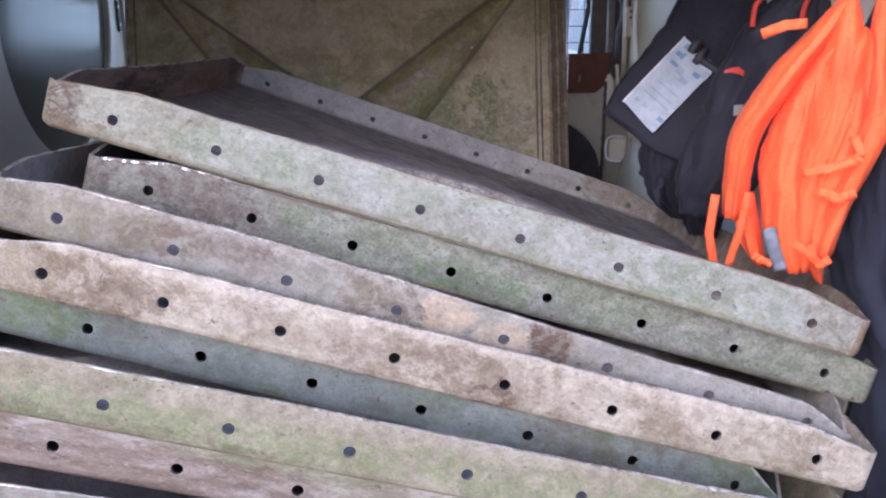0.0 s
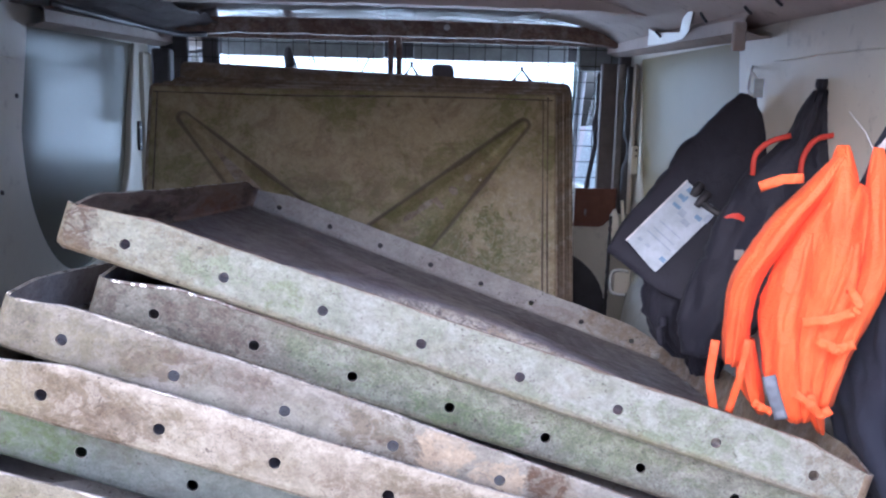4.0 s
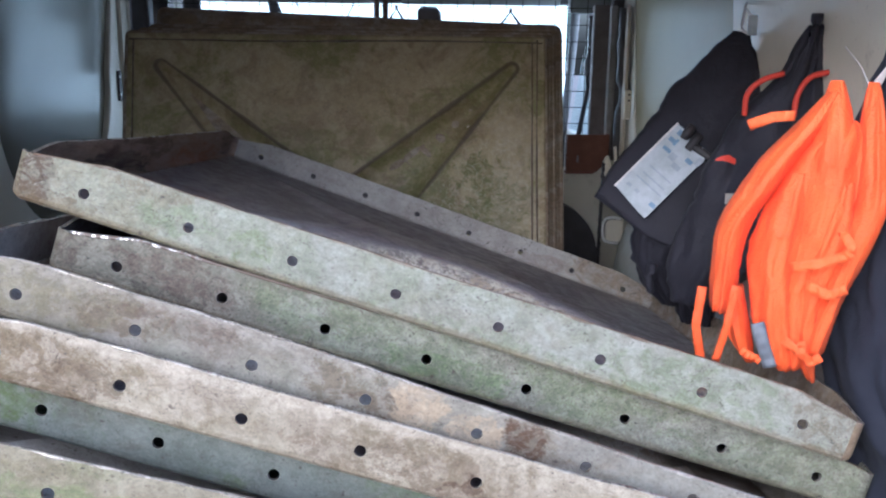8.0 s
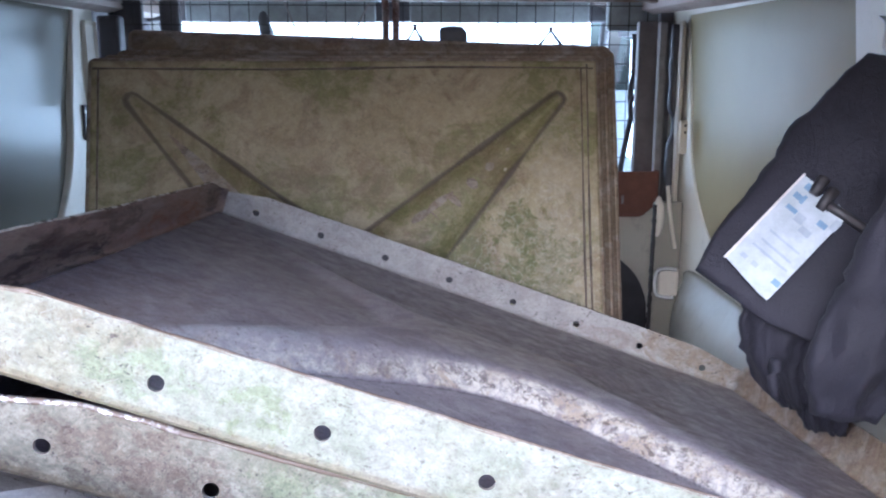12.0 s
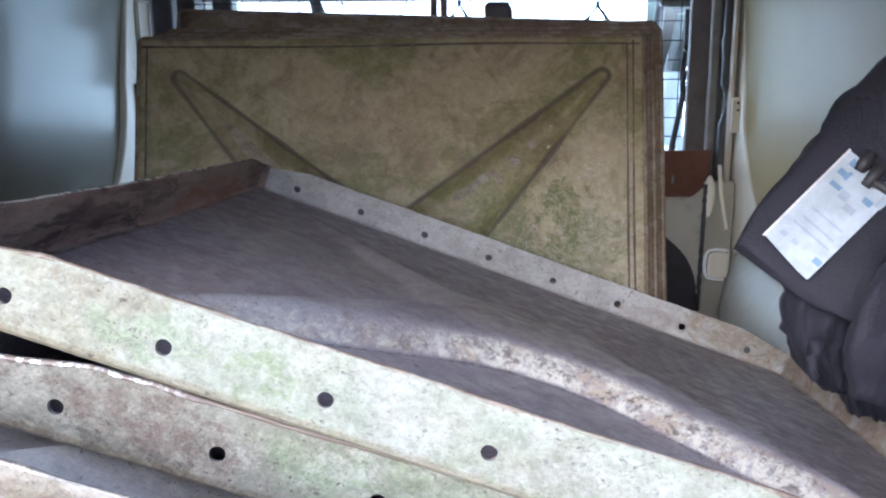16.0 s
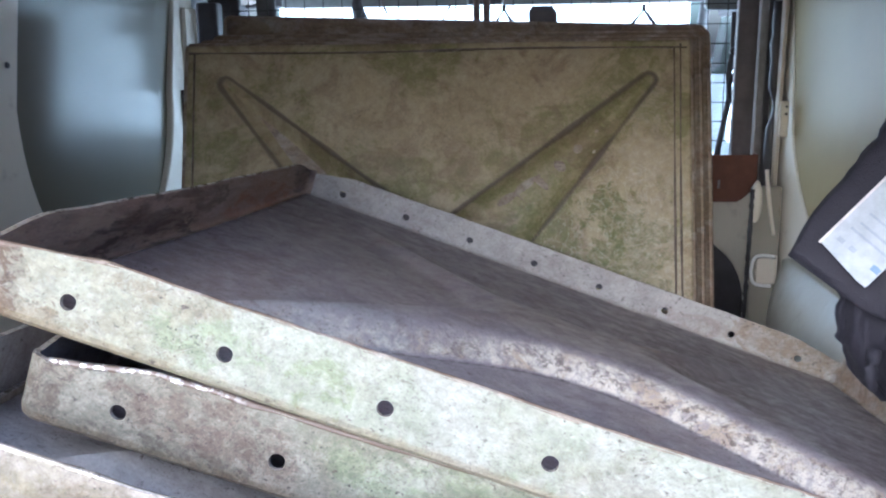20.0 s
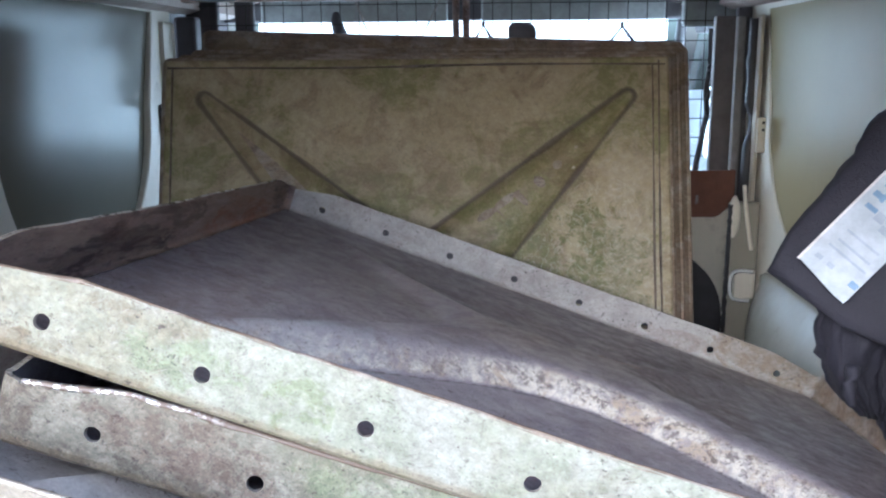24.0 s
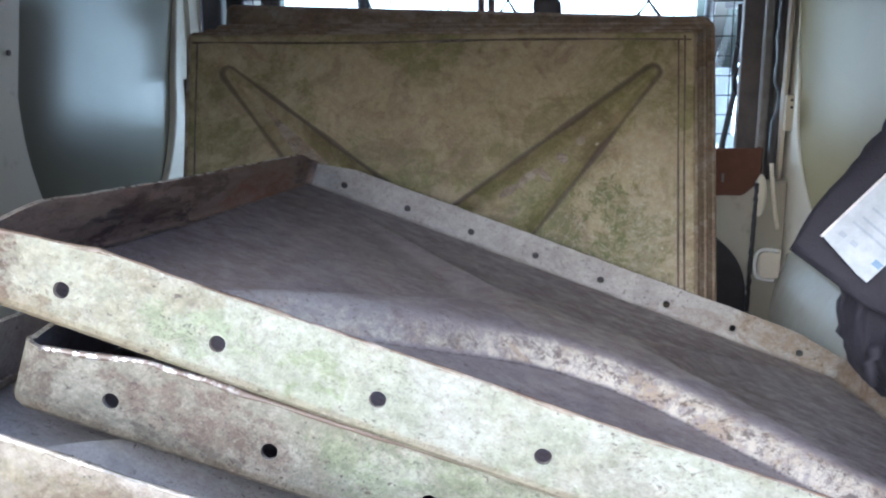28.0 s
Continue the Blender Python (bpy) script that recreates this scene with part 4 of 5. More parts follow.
for side, x0, x1 in (("left", -0.95, -0.90), ("right", 0.90, 0.95)):
    d = thing("cab_door_" + side, "cab door with a tinted side window", "door", "cab doors", "structure")
    part("door_panel", box(x0, x1, 3.33, 4.5, 0.35, 1.18, 0.01), CREAM, d)
    part("window_head", box(x0, x1, 3.33, 4.04, 1.70, 1.9, 0.008), DARK, d)
    part("rear_post", box(x0, x1, 3.33, 3.76, 1.18, 1.70, 0.008), DARK, d)
    xm = (x0 + x1) / 2
    bm = bmesh.new()
    bm.faces.new([bm.verts.new(p) for p in ((xm, 3.75, 1.17), (xm, 4.50, 1.17), (xm, 4.06, 1.71), (xm, 3.75, 1.71))])
    g = thicken(part("pane", bm, GLASS, d), 0.004)
    g.visible_shadow = False

tagged(part("cab_header_left", box(-0.87, -0.765, 3.435, 3.47, 1.45, 1.86, 0.008), DARK), "dark trimmed corner beside the windscreen", "header", kind="structure")
tagged(part("cab_corner_left", box(-0.722, -0.655, 3.475, 3.50, 1.45, 1.86, 0.012), GREYTRIM), "grey trimmed corner pillar beside the windscreen", "pillar", kind="structure")
tagged(part("cab_header", box(0.72, 0.90, 3.435, 3.47, 1.70, 1.86, 0.012), VISOR), "grey trimmed header over the cab door opening", "header", kind="structure")

# ---- steel panels lying in a leaning stack ----
MG = "stacked steel panels"
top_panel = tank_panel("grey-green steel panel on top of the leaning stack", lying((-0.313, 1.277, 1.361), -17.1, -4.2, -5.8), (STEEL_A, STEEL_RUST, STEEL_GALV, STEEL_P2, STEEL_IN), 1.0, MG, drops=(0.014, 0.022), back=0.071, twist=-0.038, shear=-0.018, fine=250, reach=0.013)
# hidden strip added behind the far flange to make its holes dark
part("hole_shade_strip", box(0.06, 1.10, DEEP + 0.010, DEEP + 0.013, 0.02, 0.052), DARK, top_panel, "added dark strip that darkens the bolt holes of the far flange")
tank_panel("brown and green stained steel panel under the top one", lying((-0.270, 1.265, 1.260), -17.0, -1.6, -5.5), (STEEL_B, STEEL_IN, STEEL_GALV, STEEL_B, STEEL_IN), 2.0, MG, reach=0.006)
tank_panel("pinkish grey steel panel with rounded flange ends", lying((-0.349, 1.124, 1.259), -17.7, -0.8, -6.5), (STEEL_C, STEEL_GALV, STEEL_GALV, STEEL_C, STEEL_GALV), 3.0, MG, (0.012, 0.03, 0.021), True)
tank_panel("cream steel panel with brown stains", lying((-0.356, 1.070, 1.202), -16.5, -0.2, -7.0), (STEEL_D, STEEL_D, STEEL_GALV, STEEL_D, STEEL_IN), 4.0, MG)
tank_panel("green-grey steel panel, darkened for its shaded place, with rounded flange ends", lying((-0.470, 1.112, 1.153), -15.9, -2.5, -7.5), (STEEL_E, STEEL_E, STEEL_E, STEEL_E, STEEL_E), 5.0, MG, (0.012, 0.055), True)
tank_panel("mossy cream steel panel in the stack", lying((-0.418, 0.983, 1.099), -14.6, 0.2, -8.0), (STEEL_F, STEEL_F, STEEL_GALV, STEEL_F, STEEL_GALV), 6.0, MG)
tank_panel("rusty pink steel panel in the stack", lying((-0.487, 0.985, 1.043), -14.2, 0.0, -8.0), (STEEL_G, STEEL_G, STEEL_GALV, STEEL_G, STEEL_IN), 7.0, MG)
tank_panel("moss grey steel panel at the foot of the stack", lying((-0.500, 0.955, 0.950), -13.2, 0.0, -8.0), (STEEL_H, STEEL_H, STEEL_H, STEEL_H, STEEL_IN), 8.0, MG)
tagged(part("wheel_arch", box(LX, -0.45, 1.25, 2.25, FLOOR, 0.80, 0.06, 4), CREAM), "painted wheel arch box under the raised side of the stack", "wheel arch", kind="structure")

# ---- panels standing on edge behind the stack, plate towards the rear doors ----
LEAN_P = 16.5


def standing(x, y, z_top, lean, yaw=0.0, roll=0.0):
    """The pose of a standing panel: the top left corner of its plate, seen from the rear doors."""
    a = radians(lean)
    u = Vector((1, 0, 0))
    v = Vector((0, math.sin(a), math.cos(a)))
    n = v.cross(u)
    m = Matrix(((-u.x, v.x, n.x, 0), (-u.y, v.y, n.y, 0), (-u.z, v.z, n.z, 0), (0, 0, 0, 1)))
    return Matrix.Translation((x, y, z_top)) @ pose(0, 0, 0, 0, roll, yaw) @ m @ Matrix.Translation((-SIDE, -DEEP, 0))


PG = "panels standing on edge"
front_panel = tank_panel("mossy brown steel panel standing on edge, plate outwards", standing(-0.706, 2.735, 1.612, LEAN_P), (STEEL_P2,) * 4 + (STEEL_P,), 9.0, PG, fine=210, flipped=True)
tank_panel("brown steel panel standing behind another one", standing(-0.680, 2.765, 1.620, LEAN_P), (STEEL_P2,) * 5, 10.0, PG)
tank_panel("brown steel panel third in the standing row", standing(-0.655, 2.795, 1.632, LEAN_P), (STEEL_P2,) * 5, 11.0, PG)
tank_panel("dark brown steel panel at the back of the standing row", standing(-0.645, 2.872, 1.684, LEAN_P, 0.0, 1.9), (STEEL_P2,) * 5, 12.0, PG)

# dark brown lines along the plate's edges
for line in ([(0.02, 0.030), (0.4, 0.027), (0.8, 0.033), (1.235, 0.03)], [(0.035, 0.02), (0.038, 0.5), (0.033, 1.0), (0.035, 1.235)], [(0.05, 0.03), (0.052, 0.6), (0.049, 1.2)], [(1.222, 0.03), (1.218, 0.6), (1.222, 1.22)]):
    pts = smooth_line([(x, (SIDE - y) * DEEP / SIDE, 0.0) for x, y in line], 14)
    part("edge_crease", tube(pts, [0.0026 + 0.0018 * noise.noise((p.x * 9, p.y * 9, 2)) for p in pts], 6), CREASE, front_panel, "dark brown crease line", True)

# ---- wire mesh guard between load bay and cab ----
guard = thing("mesh_guard", "black welded wire mesh guard with a twin steel post", "mesh guard")
for i in range(29):
    x = -0.85 + 0.0606 * i
    part("wire", tube([(x, 3.42, 0.95), (x, 3.42, 1.80)], 0.0016, 5), WIRE, guard)
for i in range(14):
    z = 0.99 + 0.0606 * i
    part("wire", tube([(-0.87, 3.4165, z), (0.87, 3.4165, z)], 0.0016, 5), WIRE, guard)
for x in (0.004, 0.036):
    part("post", tube([(x, 3.40, 0.95), (x, 3.40, 1.81)], 0.011, 10), RUSTBEAM, guard, "rusty steel tube", True)
for a, b in (((-0.32, 3.41, 1.805), (-0.28, 3.41, 1.70)), ((-0.037, 3.41, 1.807), (-0.105, 3.41, 1.675))):
    part("stay", tube([a, b], 0.003, 6), STRIP, guard, "thin pale tie wire")
part("top_bar", box(-0.87, 0.87, 3.395, 3.425, 1.79, 1.815, 0.004), RUSTBEAM, guard, "rusty top bar")

# ---- cab things seen over and beside the standing panels ----
for x0, x1 in ((-0.745, -0.04), (0.085, 0.765)):
    v = thing("sun_visor", "grey-green padded sun visor hanging above the windscreen", "sun visor", "sun visors")
    part("pad", box(x0, x1, 3.93, 3.95, 1.748, 1.84, 0.009, 3), VISOR, v, smooth=True)
    part("hinge_rod", tube([(x0 + 0.02, 3.94, 1.842), (x1 - 0.02, 3.94, 1.842)], 0.005), DARK, v)
mirror = thing("rear_view_mirror", "black rear-view mirror stem against the windscreen", "mirror")
part("stem", tube(smooth_line([(-0.462, 3.97, 1.83), (-0.460, 3.95, 1.79), (-0.456, 3.92, 1.75), (-0.44, 3.90, 1.70)], 4), [0.008 + 0.0016 * k for k in range(13)], 8), DARK, mirror, smooth=True)
part("shell", box(-0.50, -0.40, 3.87, 3.895, 1.62, 1.70, 0.012, 3), DARK, mirror, smooth=True)
for x, w, z in ((0.088, 0.022, 1.662), (0.444, 0.028, 1.656)):
    h = thing("lifting_clip", "bent black wire clip on the panel edge", "wire clip", "wire clips")
    part("wire", tube([(x - w, 2.885, z - 0.045), (x - w, 2.885, z - 0.012), (x, 2.885, z + 0.024), (x + w, 2.885, z - 0.012), (x + w, 2.885, z - 0.045)], 0.0048, 6), DARK, h)
    part("knot", tube([(x, 2.885, z + 0.02), (x, 2.885, z + 0.034)], 0.005, 6), DARK, h)
bm = box(0.155, 0.224, 2.90, 2.96, 1.60, 1.693, 0.018, 4)
for v in bm.verts:
    v.co += 0.006 * Vector((noise.noise(v.co * 40), 0, noise.noise(v.co * 37 + Vector((3, 1, 0)))))
pad = thing("headrest", "dark grey lumpy seat headrest behind the panels", "headrest")
part("pad", bm, GREYTRIM, pad, smooth=True)
part("stalk", tube([(0.19, 2.93, 1.2), (0.19, 2.93, 1.61)], 0.008), DARK, pad)
seat = thing("cab_seat", "dark cloth cab seat behind the standing panels", "seat")
shape = [(0.42, 0.62), (0.42, 1.0), (0.46, 1.03)] + [(0.62 + 0.19 * math.sin(radians(a)), 0.83 + 0.205 * math.cos(radians(a))) for a in range(0, 91, 9)] + [(0.81, 0.62)]
bm = bmesh.new()
bmesh.ops.reverse_faces(bm, faces=[bm.faces.new([bm.verts.new((x, 3.15, z)) for x, z in shape])])
thicken(part("backrest", bm, DARK, seat), 0.07, -1.0)
part("cushion", box(0.40, 0.84, 3.36, 3.82, 0.62, 0.80, 0.05, 4), DARK, seat, smooth=True)

# brown board box, white trim and strap beside the cab opening
bb = thing("board_pocket", "red-brown hardboard pocket fixed beside the cab opening", "pocket")
outline = [(0.69, 1.272), (0.838, 1.272), (0.838, 1.163), (0.825, 1.160), (0.80, 1.138), (0.787, 1.131), (0.69, 1.131)]
bm = bmesh.new()
bm.faces.new([bm.verts.new((x, 3.20, z)) for x, z in outline])
thicken(part("front", bm, BROWNBOX, bb), 0.008)
part("side", box(0.838, 0.846, 3.205, 3.26, 1.16, 1.272, 0.002), BROWNBOX, bb)
part("bottom", box(0.69, 0.78, 3.209, 3.26, 1.131, 1.139, 0.002), BROWNBOX, bb)
part("sticker", box(0.725, 0.737, 3.192, 3.199, 1.17, 1.20, 0.002), STRIP, bb, "worn pale scrap of paper")
bm = bmesh.new()
prof = [(0.68, 1.150), (0.838, 1.150), (0.84, 1.02), (0.836, 0.80), (0.68, 0.80)]
bm.faces.new([bm.verts.new((x, 3.24, z)) for x, z in prof])
tagged(thicken(part("side_trim", bm, CREAM), 0.01), "cream painted trim panel beside the cab seat", "trim", kind="structure")
tagged(part("door_pillar_board", box(0.787, 0.852, 3.295, 3.325, 1.20, 1.725, 0.006), PILLAR), "brown-grey boarded body pillar beside the cab door", "pillar", kind="structure")
tagged(part("door_pillar_strip", box(0.835, 0.861, 3.235, 3.26, 0.9, 1.72, 0.006), STRIP), "pale grey edge strip on the body pillar", "pillar", kind="structure")
tagged(part("door_pillar_back", box(0.853, 0.93, 3.302, 3.326, 0.9, 1.75, 0.004), GREYTRIM), "dark inner face of the body pillar", "pillar", kind="structure")
# ragged dark seal between pillar and post
line = [(0.868 + (0.012 if 1.36 < z < 1.45 else 0.0) - (0.02 * (1.34 - z) if z < 1.34 else 0.0) + 0.005 * noise.noise((z * 18, 2, 0)), 3.17, z) for z in [0.66 + 0.03 * k for k in range(36)]]
tagged(part("door_seal", tube(line, [0.018 + 0.006 * noise.noise((p[2] * 25, 5, 0)) for p in line], 8), DARK, smooth=True), "dark torn rubber seal on the door pillar", "seal", kind="structure")
tagged(part("door_pillar_left", box(-0.865, -0.795, 3.30, 3.36, 0.62, 1.74, 0.01), DARK), "dark trimmed body pillar beside the cab door", "pillar", kind="structure")
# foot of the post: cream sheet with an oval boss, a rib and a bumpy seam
foot = tagged(part("post_foot", box(0.806, 0.893, 3.10, 3.13, FLOOR, 1.19, 0.008), SHADED_CREAM), "cream painted foot of the body post", "post", kind="structure")
bm = bmesh.new()
bmesh.ops.create_uvsphere(bm, u_segments=20, v_segments=12, radius=1.0, matrix=Matrix.Translation((0.818, 3.10, 1.147)) @ Matrix.Diagonal((0.017, 0.014, 0.062, 1)))
part("oval_boss", bm, CREAM, foot, smooth=True)
part("rib", tube(smooth_line([(0.842, 3.098, 1.24), (0.850, 3.096, 1.17), (0.862, 3.096, 1.10), (0.872, 3.096, 1.05)], 6), 0.006, 8), CREAM, foot, smooth=True)
line = [(0.803 + 0.012 * (z - 1.0) + 0.004 * noise.noise((z * 60, 1, 0)), 3.094, z) for z in [0.80 + 0.012 * k for k in range(33)]]
part("seam", tube(line, [0.0065 + 0.004 * noise.noise((p[2] * 70, 3, 0)) for p in line], 6), DARK, foot, "dark bumpy sealed seam", True)
belt = thing("seat_belt", "loose dark seat belt with a hanging buckle", "seat belt")
thicken(part("webbing", sheet([[(0.792 + q, 3.36, 1.69), (0.794 + q, 3.36, 1.57), (0.783 + q, 3.355, 1.50), (0.79 + q, 3.36, 1.43), (0.775 + q, 3.36, 1.34), (0.752 + q, 3.36, 1.20)] for q in (-0.009, 0.009)]), GREYTRIM, belt), 0.002)
part("buckle", tube(smooth_line([(0.785, 3.345, 1.565), (0.797, 3.345, 1.575), (0.803, 3.345, 1.55), (0.797, 3.345, 1.515)], 5), 0.011, 8), DARK, belt, smooth=True)
part("tongue", tube(smooth_line([(0.80, 3.345, 1.51), (0.783, 3.345, 1.47), (0.785, 3.345, 1.44), (0.80, 3.345, 1.42), (0.806, 3.345, 1.45)], 5), 0.006, 8), DARK, belt, smooth=True)
part("anchor_strap", tube([(0.792, 3.36, 1.42), (0.775, 3.36, 1.33), (0.757, 3.36, 1.20)], 0.006, 6), DARK, belt)
lamp = thing("door_striker", "cream door striker loop with a dark rim", "striker")
loop = smooth_line([(0.872, 3.07, 0.990), (0.838, 3.07, 0.994), (0.815, 3.07, 0.985), (0.808, 3.07, 0.95), (0.815, 3.07, 0.915), (0.838, 3.07, 0.905), (0.866, 3.07, 0.903)], 6)
part("loop", tube(loop, 0.005, 8), WHITE, lamp, smooth=True)
part("rim", tube([p + Vector((0.004, 0.008, -0.004)) for p in loop], 0.0045, 6), DARK, lamp, "dark rubber rim", True)
part("plate", box(0.822, 0.885, 3.08, 3.10, 0.905, 0.99, 0.006), CREAM, lamp)
rows = []
for j in range(36):
    y = 1.3 + 1.76 * j / 35
    swell = math.sqrt(max(0.0, 1 - max(0.0, (y - 2.86) / 0.2) ** 2))
    rows.append([(0.8935 - (0.8935 - x) * swell, y, z - 0.03 * (1 - swell) - 0.02 * (3.06 - y)) for x, z in ((0.8935, 1.012), (0.884, 1.0), (0.868, 0.975), (0.848, 0.94), (0.832, 0.9), (0.823, 0.85), (0.82, FLOOR + 0.04))])
tagged(thicken(part("wheel_arch_right", sheet(rows), SHADED_CREAM, smooth=True), 0.004), "cream painted wheel arch bulge along the side wall", "wheel arch", kind="structure")
latch = thing("wall_latch", "cream painted latch plate on the body post", "latch")
part("plate", box(0.860, 0.886, 3.072, 3.084, 1.335, 1.435, 0.006, 3), CREAM, latch)
for z in (1.40, 1.42):
    part("bolt", tube([(0.876, 3.073, z), (0.876, 3.068, z)], 0.004), DARK, latch)

strike = thing("post_latch", "dark worn latch plate on the cream body post", "latch")
part("plate", box(LX + 0.0005, LX + 0.009, 3.135, 3.165, 1.378, 1.48, 0.003), DARK, strike)
for z in (1.40, 1.46):
    part("screw", tube([(LX + 0.008, 3.14, z), (LX + 0.0115, 3.14, z)], 0.005, 8), CHROME, strike)

# torn pale liner above the roof rail
edge = [(2.788, 1.762), (2.704, 1.806), (2.65, 1.79), (2.583, 1.786), (2.43, 1.775), (2.353, 1.806), (2.278, 1.819), (2.258, 1.812), (2.348, 1.772), (2.43, 1.758), (2.60, 1.755)]
bm = bmesh.new()
bmesh.ops.triangulate(bm, faces=[bm.faces.new([bm.verts.new((0.828 - 0.5 * (z - 1.755) + 0.003 * noise.noise((y * 20, z * 20, 0)), y, z)) for y, z in edge])])
tagged(thicken(part("torn_liner", bm, CREAM), 0.003), "torn white liner scrap above the roof rail", "liner")
seam = thing("rail_end_bracket", "grey bracket closing the end of the roof rail", "bracket")
part("plate", box(0.805, 0.835, 1.975, 1.99, 1.702, 1.765, 0.005), RAIL, seam)
for y, z, r in ((2.202, 1.793, 0.012), (1.904, 1.782, 0.008), (1.744, 1.783, 0.008), (2.615, 1.782, 0.008)):
    slot = thing("roof_slot", "small dark oval slot pressed in the roof edge", "slot", "slots in the roof edge")
    part("rim", tube([(0.812, y - r, z - r), (0.806, y, z), (0.80, y + r * 0.3, z + r)], 0.0035, 6), DARK, slot)
for x, y0, y1, z in ((LX + 0.002, 1.25, 2.21, 1.655), (RX - 0.002, 1.25, 1.95, 1.68)):
    tagged(part("wall_seam", tube(smooth_line([(x, y0, z), (x, (y0 + y1) / 2, z + 0.004), (x, y1, z)], 6), 0.0018, 6), CREAM), "faint pressed seam along the side wall", "seam", "wall seams", "structure")
for y, z in ((2.206, 1.565), (2.10, 1.338)):
    screw = thing("wall_screw", "small dark screw in the painted side wall", "screw", "wall screws")
    part("head", tube([(LX, y, z), (LX + 0.004, y, z)], 0.006, 8), DARK, screw)


# ---- things hanging on the side wall ----
def loft(origin, yaw, rows, pleats, amp, seed, n=56, flat=0.35, crisp=1.0, long=0.25):
    """A hanging cloth body: rows of (side, height, half width, depth); the front is pleated, the back flat."""
    tx, ty = math.cos(radians(yaw)), -math.sin(radians(yaw))
    nx, ny = -math.sin(radians(yaw)), -math.cos(radians(yaw))
    dense = []
    for a, b in zip(rows, rows[1:]):
        steps = max(2, int(abs(a[1] - b[1]) / 0.012))
        dense += [tuple(a[k] + (b[k] - a[k]) * s / steps for k in range(4)) for s in range(steps)]
    dense.append(rows[-1])
    for _ in range(2):
        dense = [dense[0]] + [tuple((p[k] + 2 * q[k] + r[k]) / 4 for k in range(4)) for p, q, r in zip(dense, dense[1:], dense[2:])] + [dense[-1]]
    out = []
    for c, h, w, d in dense:
        ring = []
        for k in range(n):
            a = 2 * math.pi * k / n
            s, f = math.cos(a), math.sin(a)
            x = c + w * s
            front = max(0.0, f) ** 0.7
            fold = math.sin(pleats * (s + 0.25 * noise.noise((h * 6, seed, 0))) * math.pi + 2.5 * noise.noise((h * 4, seed + 3, s)))
            y = (d * f if f > 0 else flat * d * f) + front * amp * (fold * long + 1.3 * noise.noise((s * 3 + seed, h * 9, 1.0)) + 0.55 * noise.noise((s * 7 + seed, h * 26, 2.0)))
            crease = 1.0 - 2.4 * abs(noise.noise((s * 2.6 + h * 7 + seed, h * 5 - s * 1.5, seed)))
            small = 1.0 - 2.4 * abs(noise.noise((s * 5 - h * 11, h * 13 + seed, seed + 2)))
            y += crisp * front * amp * (0.75 * crease + 0.4 * small)
            x += crisp * 0.55 * amp * noise.noise((h * 60, seed + 1, s * 3)) + 0.45 * amp * noise.noise((h * 14, seed + 7, s * 2))
            ring.append(Vector((origin[0] + tx * x + nx * y, origin[1] + ty * x + ny * y, origin[2] + h + 0.3 * amp * noise.noise((s * 4, h * 5, seed)))))
        out.append(ring + ring[:1])
    bm = sheet(out)
    bmesh.ops.remove_doubles(bm, verts=bm.verts[:], dist=1e-6)
    for e in (0, -1):
        loop = [v for v in bm.verts if v.is_boundary and (v.co - out[e][0]).length < 3]
    bmesh.ops.holes_fill(bm, edges=[e for e in bm.edges if e.is_boundary], sides=0)
    bmesh.ops.recalc_face_normals(bm, faces=bm.faces[:])
    return bm


def ribbon(origin, yaw, pts, width, seed, out=0.0):
    """A flat woven tape through (side, height, forward) points."""
    tx, ty = math.cos(radians(yaw)), -math.sin(radians(yaw))
    nx, ny = -math.sin(radians(yaw)), -math.cos(radians(yaw))
    dense = []
    for a, b in zip(pts, pts[1:]):
        dense += [tuple(a[k] + (b[k] - a[k]) * s / 8 for k in range(3)) for s in range(8)]
    dense.append(pts[-1])
    rows = []
    for i, (x, h, y) in enumerate(dense):
        p, q = dense[max(0, i - 1)], dense[min(len(dense) - 1, i + 1)]
        d = math.hypot(q[0] - p[0], q[1] - p[1]) or 1.0
        sx, sh = -(q[1] - p[1]) / d, (q[0] - p[0]) / d
        row = []
        for k in (-1, -0.33, 0.33, 1):
            xx, hh = x + sx * k * width / 2, h + sh * k * width / 2
            yy = y + out + 0.006 * noise.noise((i * 0.35, seed, k * 0.6))
            row.append((origin[0] + tx * xx + nx * yy, origin[1] + ty * xx + ny * yy, origin[2] + hh))
        rows.append(row)
    return sheet(rows)


O1, Y1 = (0.70, 1.30, 1.30), 23.4
vest = thing("orange_overalls", "bright orange work overalls hanging by cords, with loose ties", "overalls")
SOFT = 0.42
part("body", loft(O1, Y1, [(0.068, 0.172, 0.006, 0.01), (0.066, 0.160, 0.028, 0.03), (0.054, 0.142, 0.047, 0.04), (0.050, 0.089, 0.068, 0.045), (0.040, 0.050, 0.076, 0.045), (0.020, -0.011, 0.075, 0.045), (0.010, -0.048, 0.067, 0.043), (0.014, -0.103, 0.057, 0.04), (0.018, -0.154, 0.046, 0.035), (0.019, -0.192, 0.031, 0.025)], 3, 0.011, 1.0, crisp=SOFT, long=0.75), ORANGE, vest, smooth=True)
part("shoulder", loft(O1, Y1, [(0.043, 0.228, 0.008, 0.012), (0.044, 0.205, 0.018, 0.025), (0.046, 0.17, 0.024, 0.04), (0.044, 0.12, 0.036, 0.052), (0.042, 0.06, 0.038, 0.054), (0.034, 0.0, 0.026, 0.052), (0.03, -0.04, 0.018, 0.045)], 1, 0.006, 2.0, crisp=SOFT, long=0.75), ORANGE, vest, smooth=True)
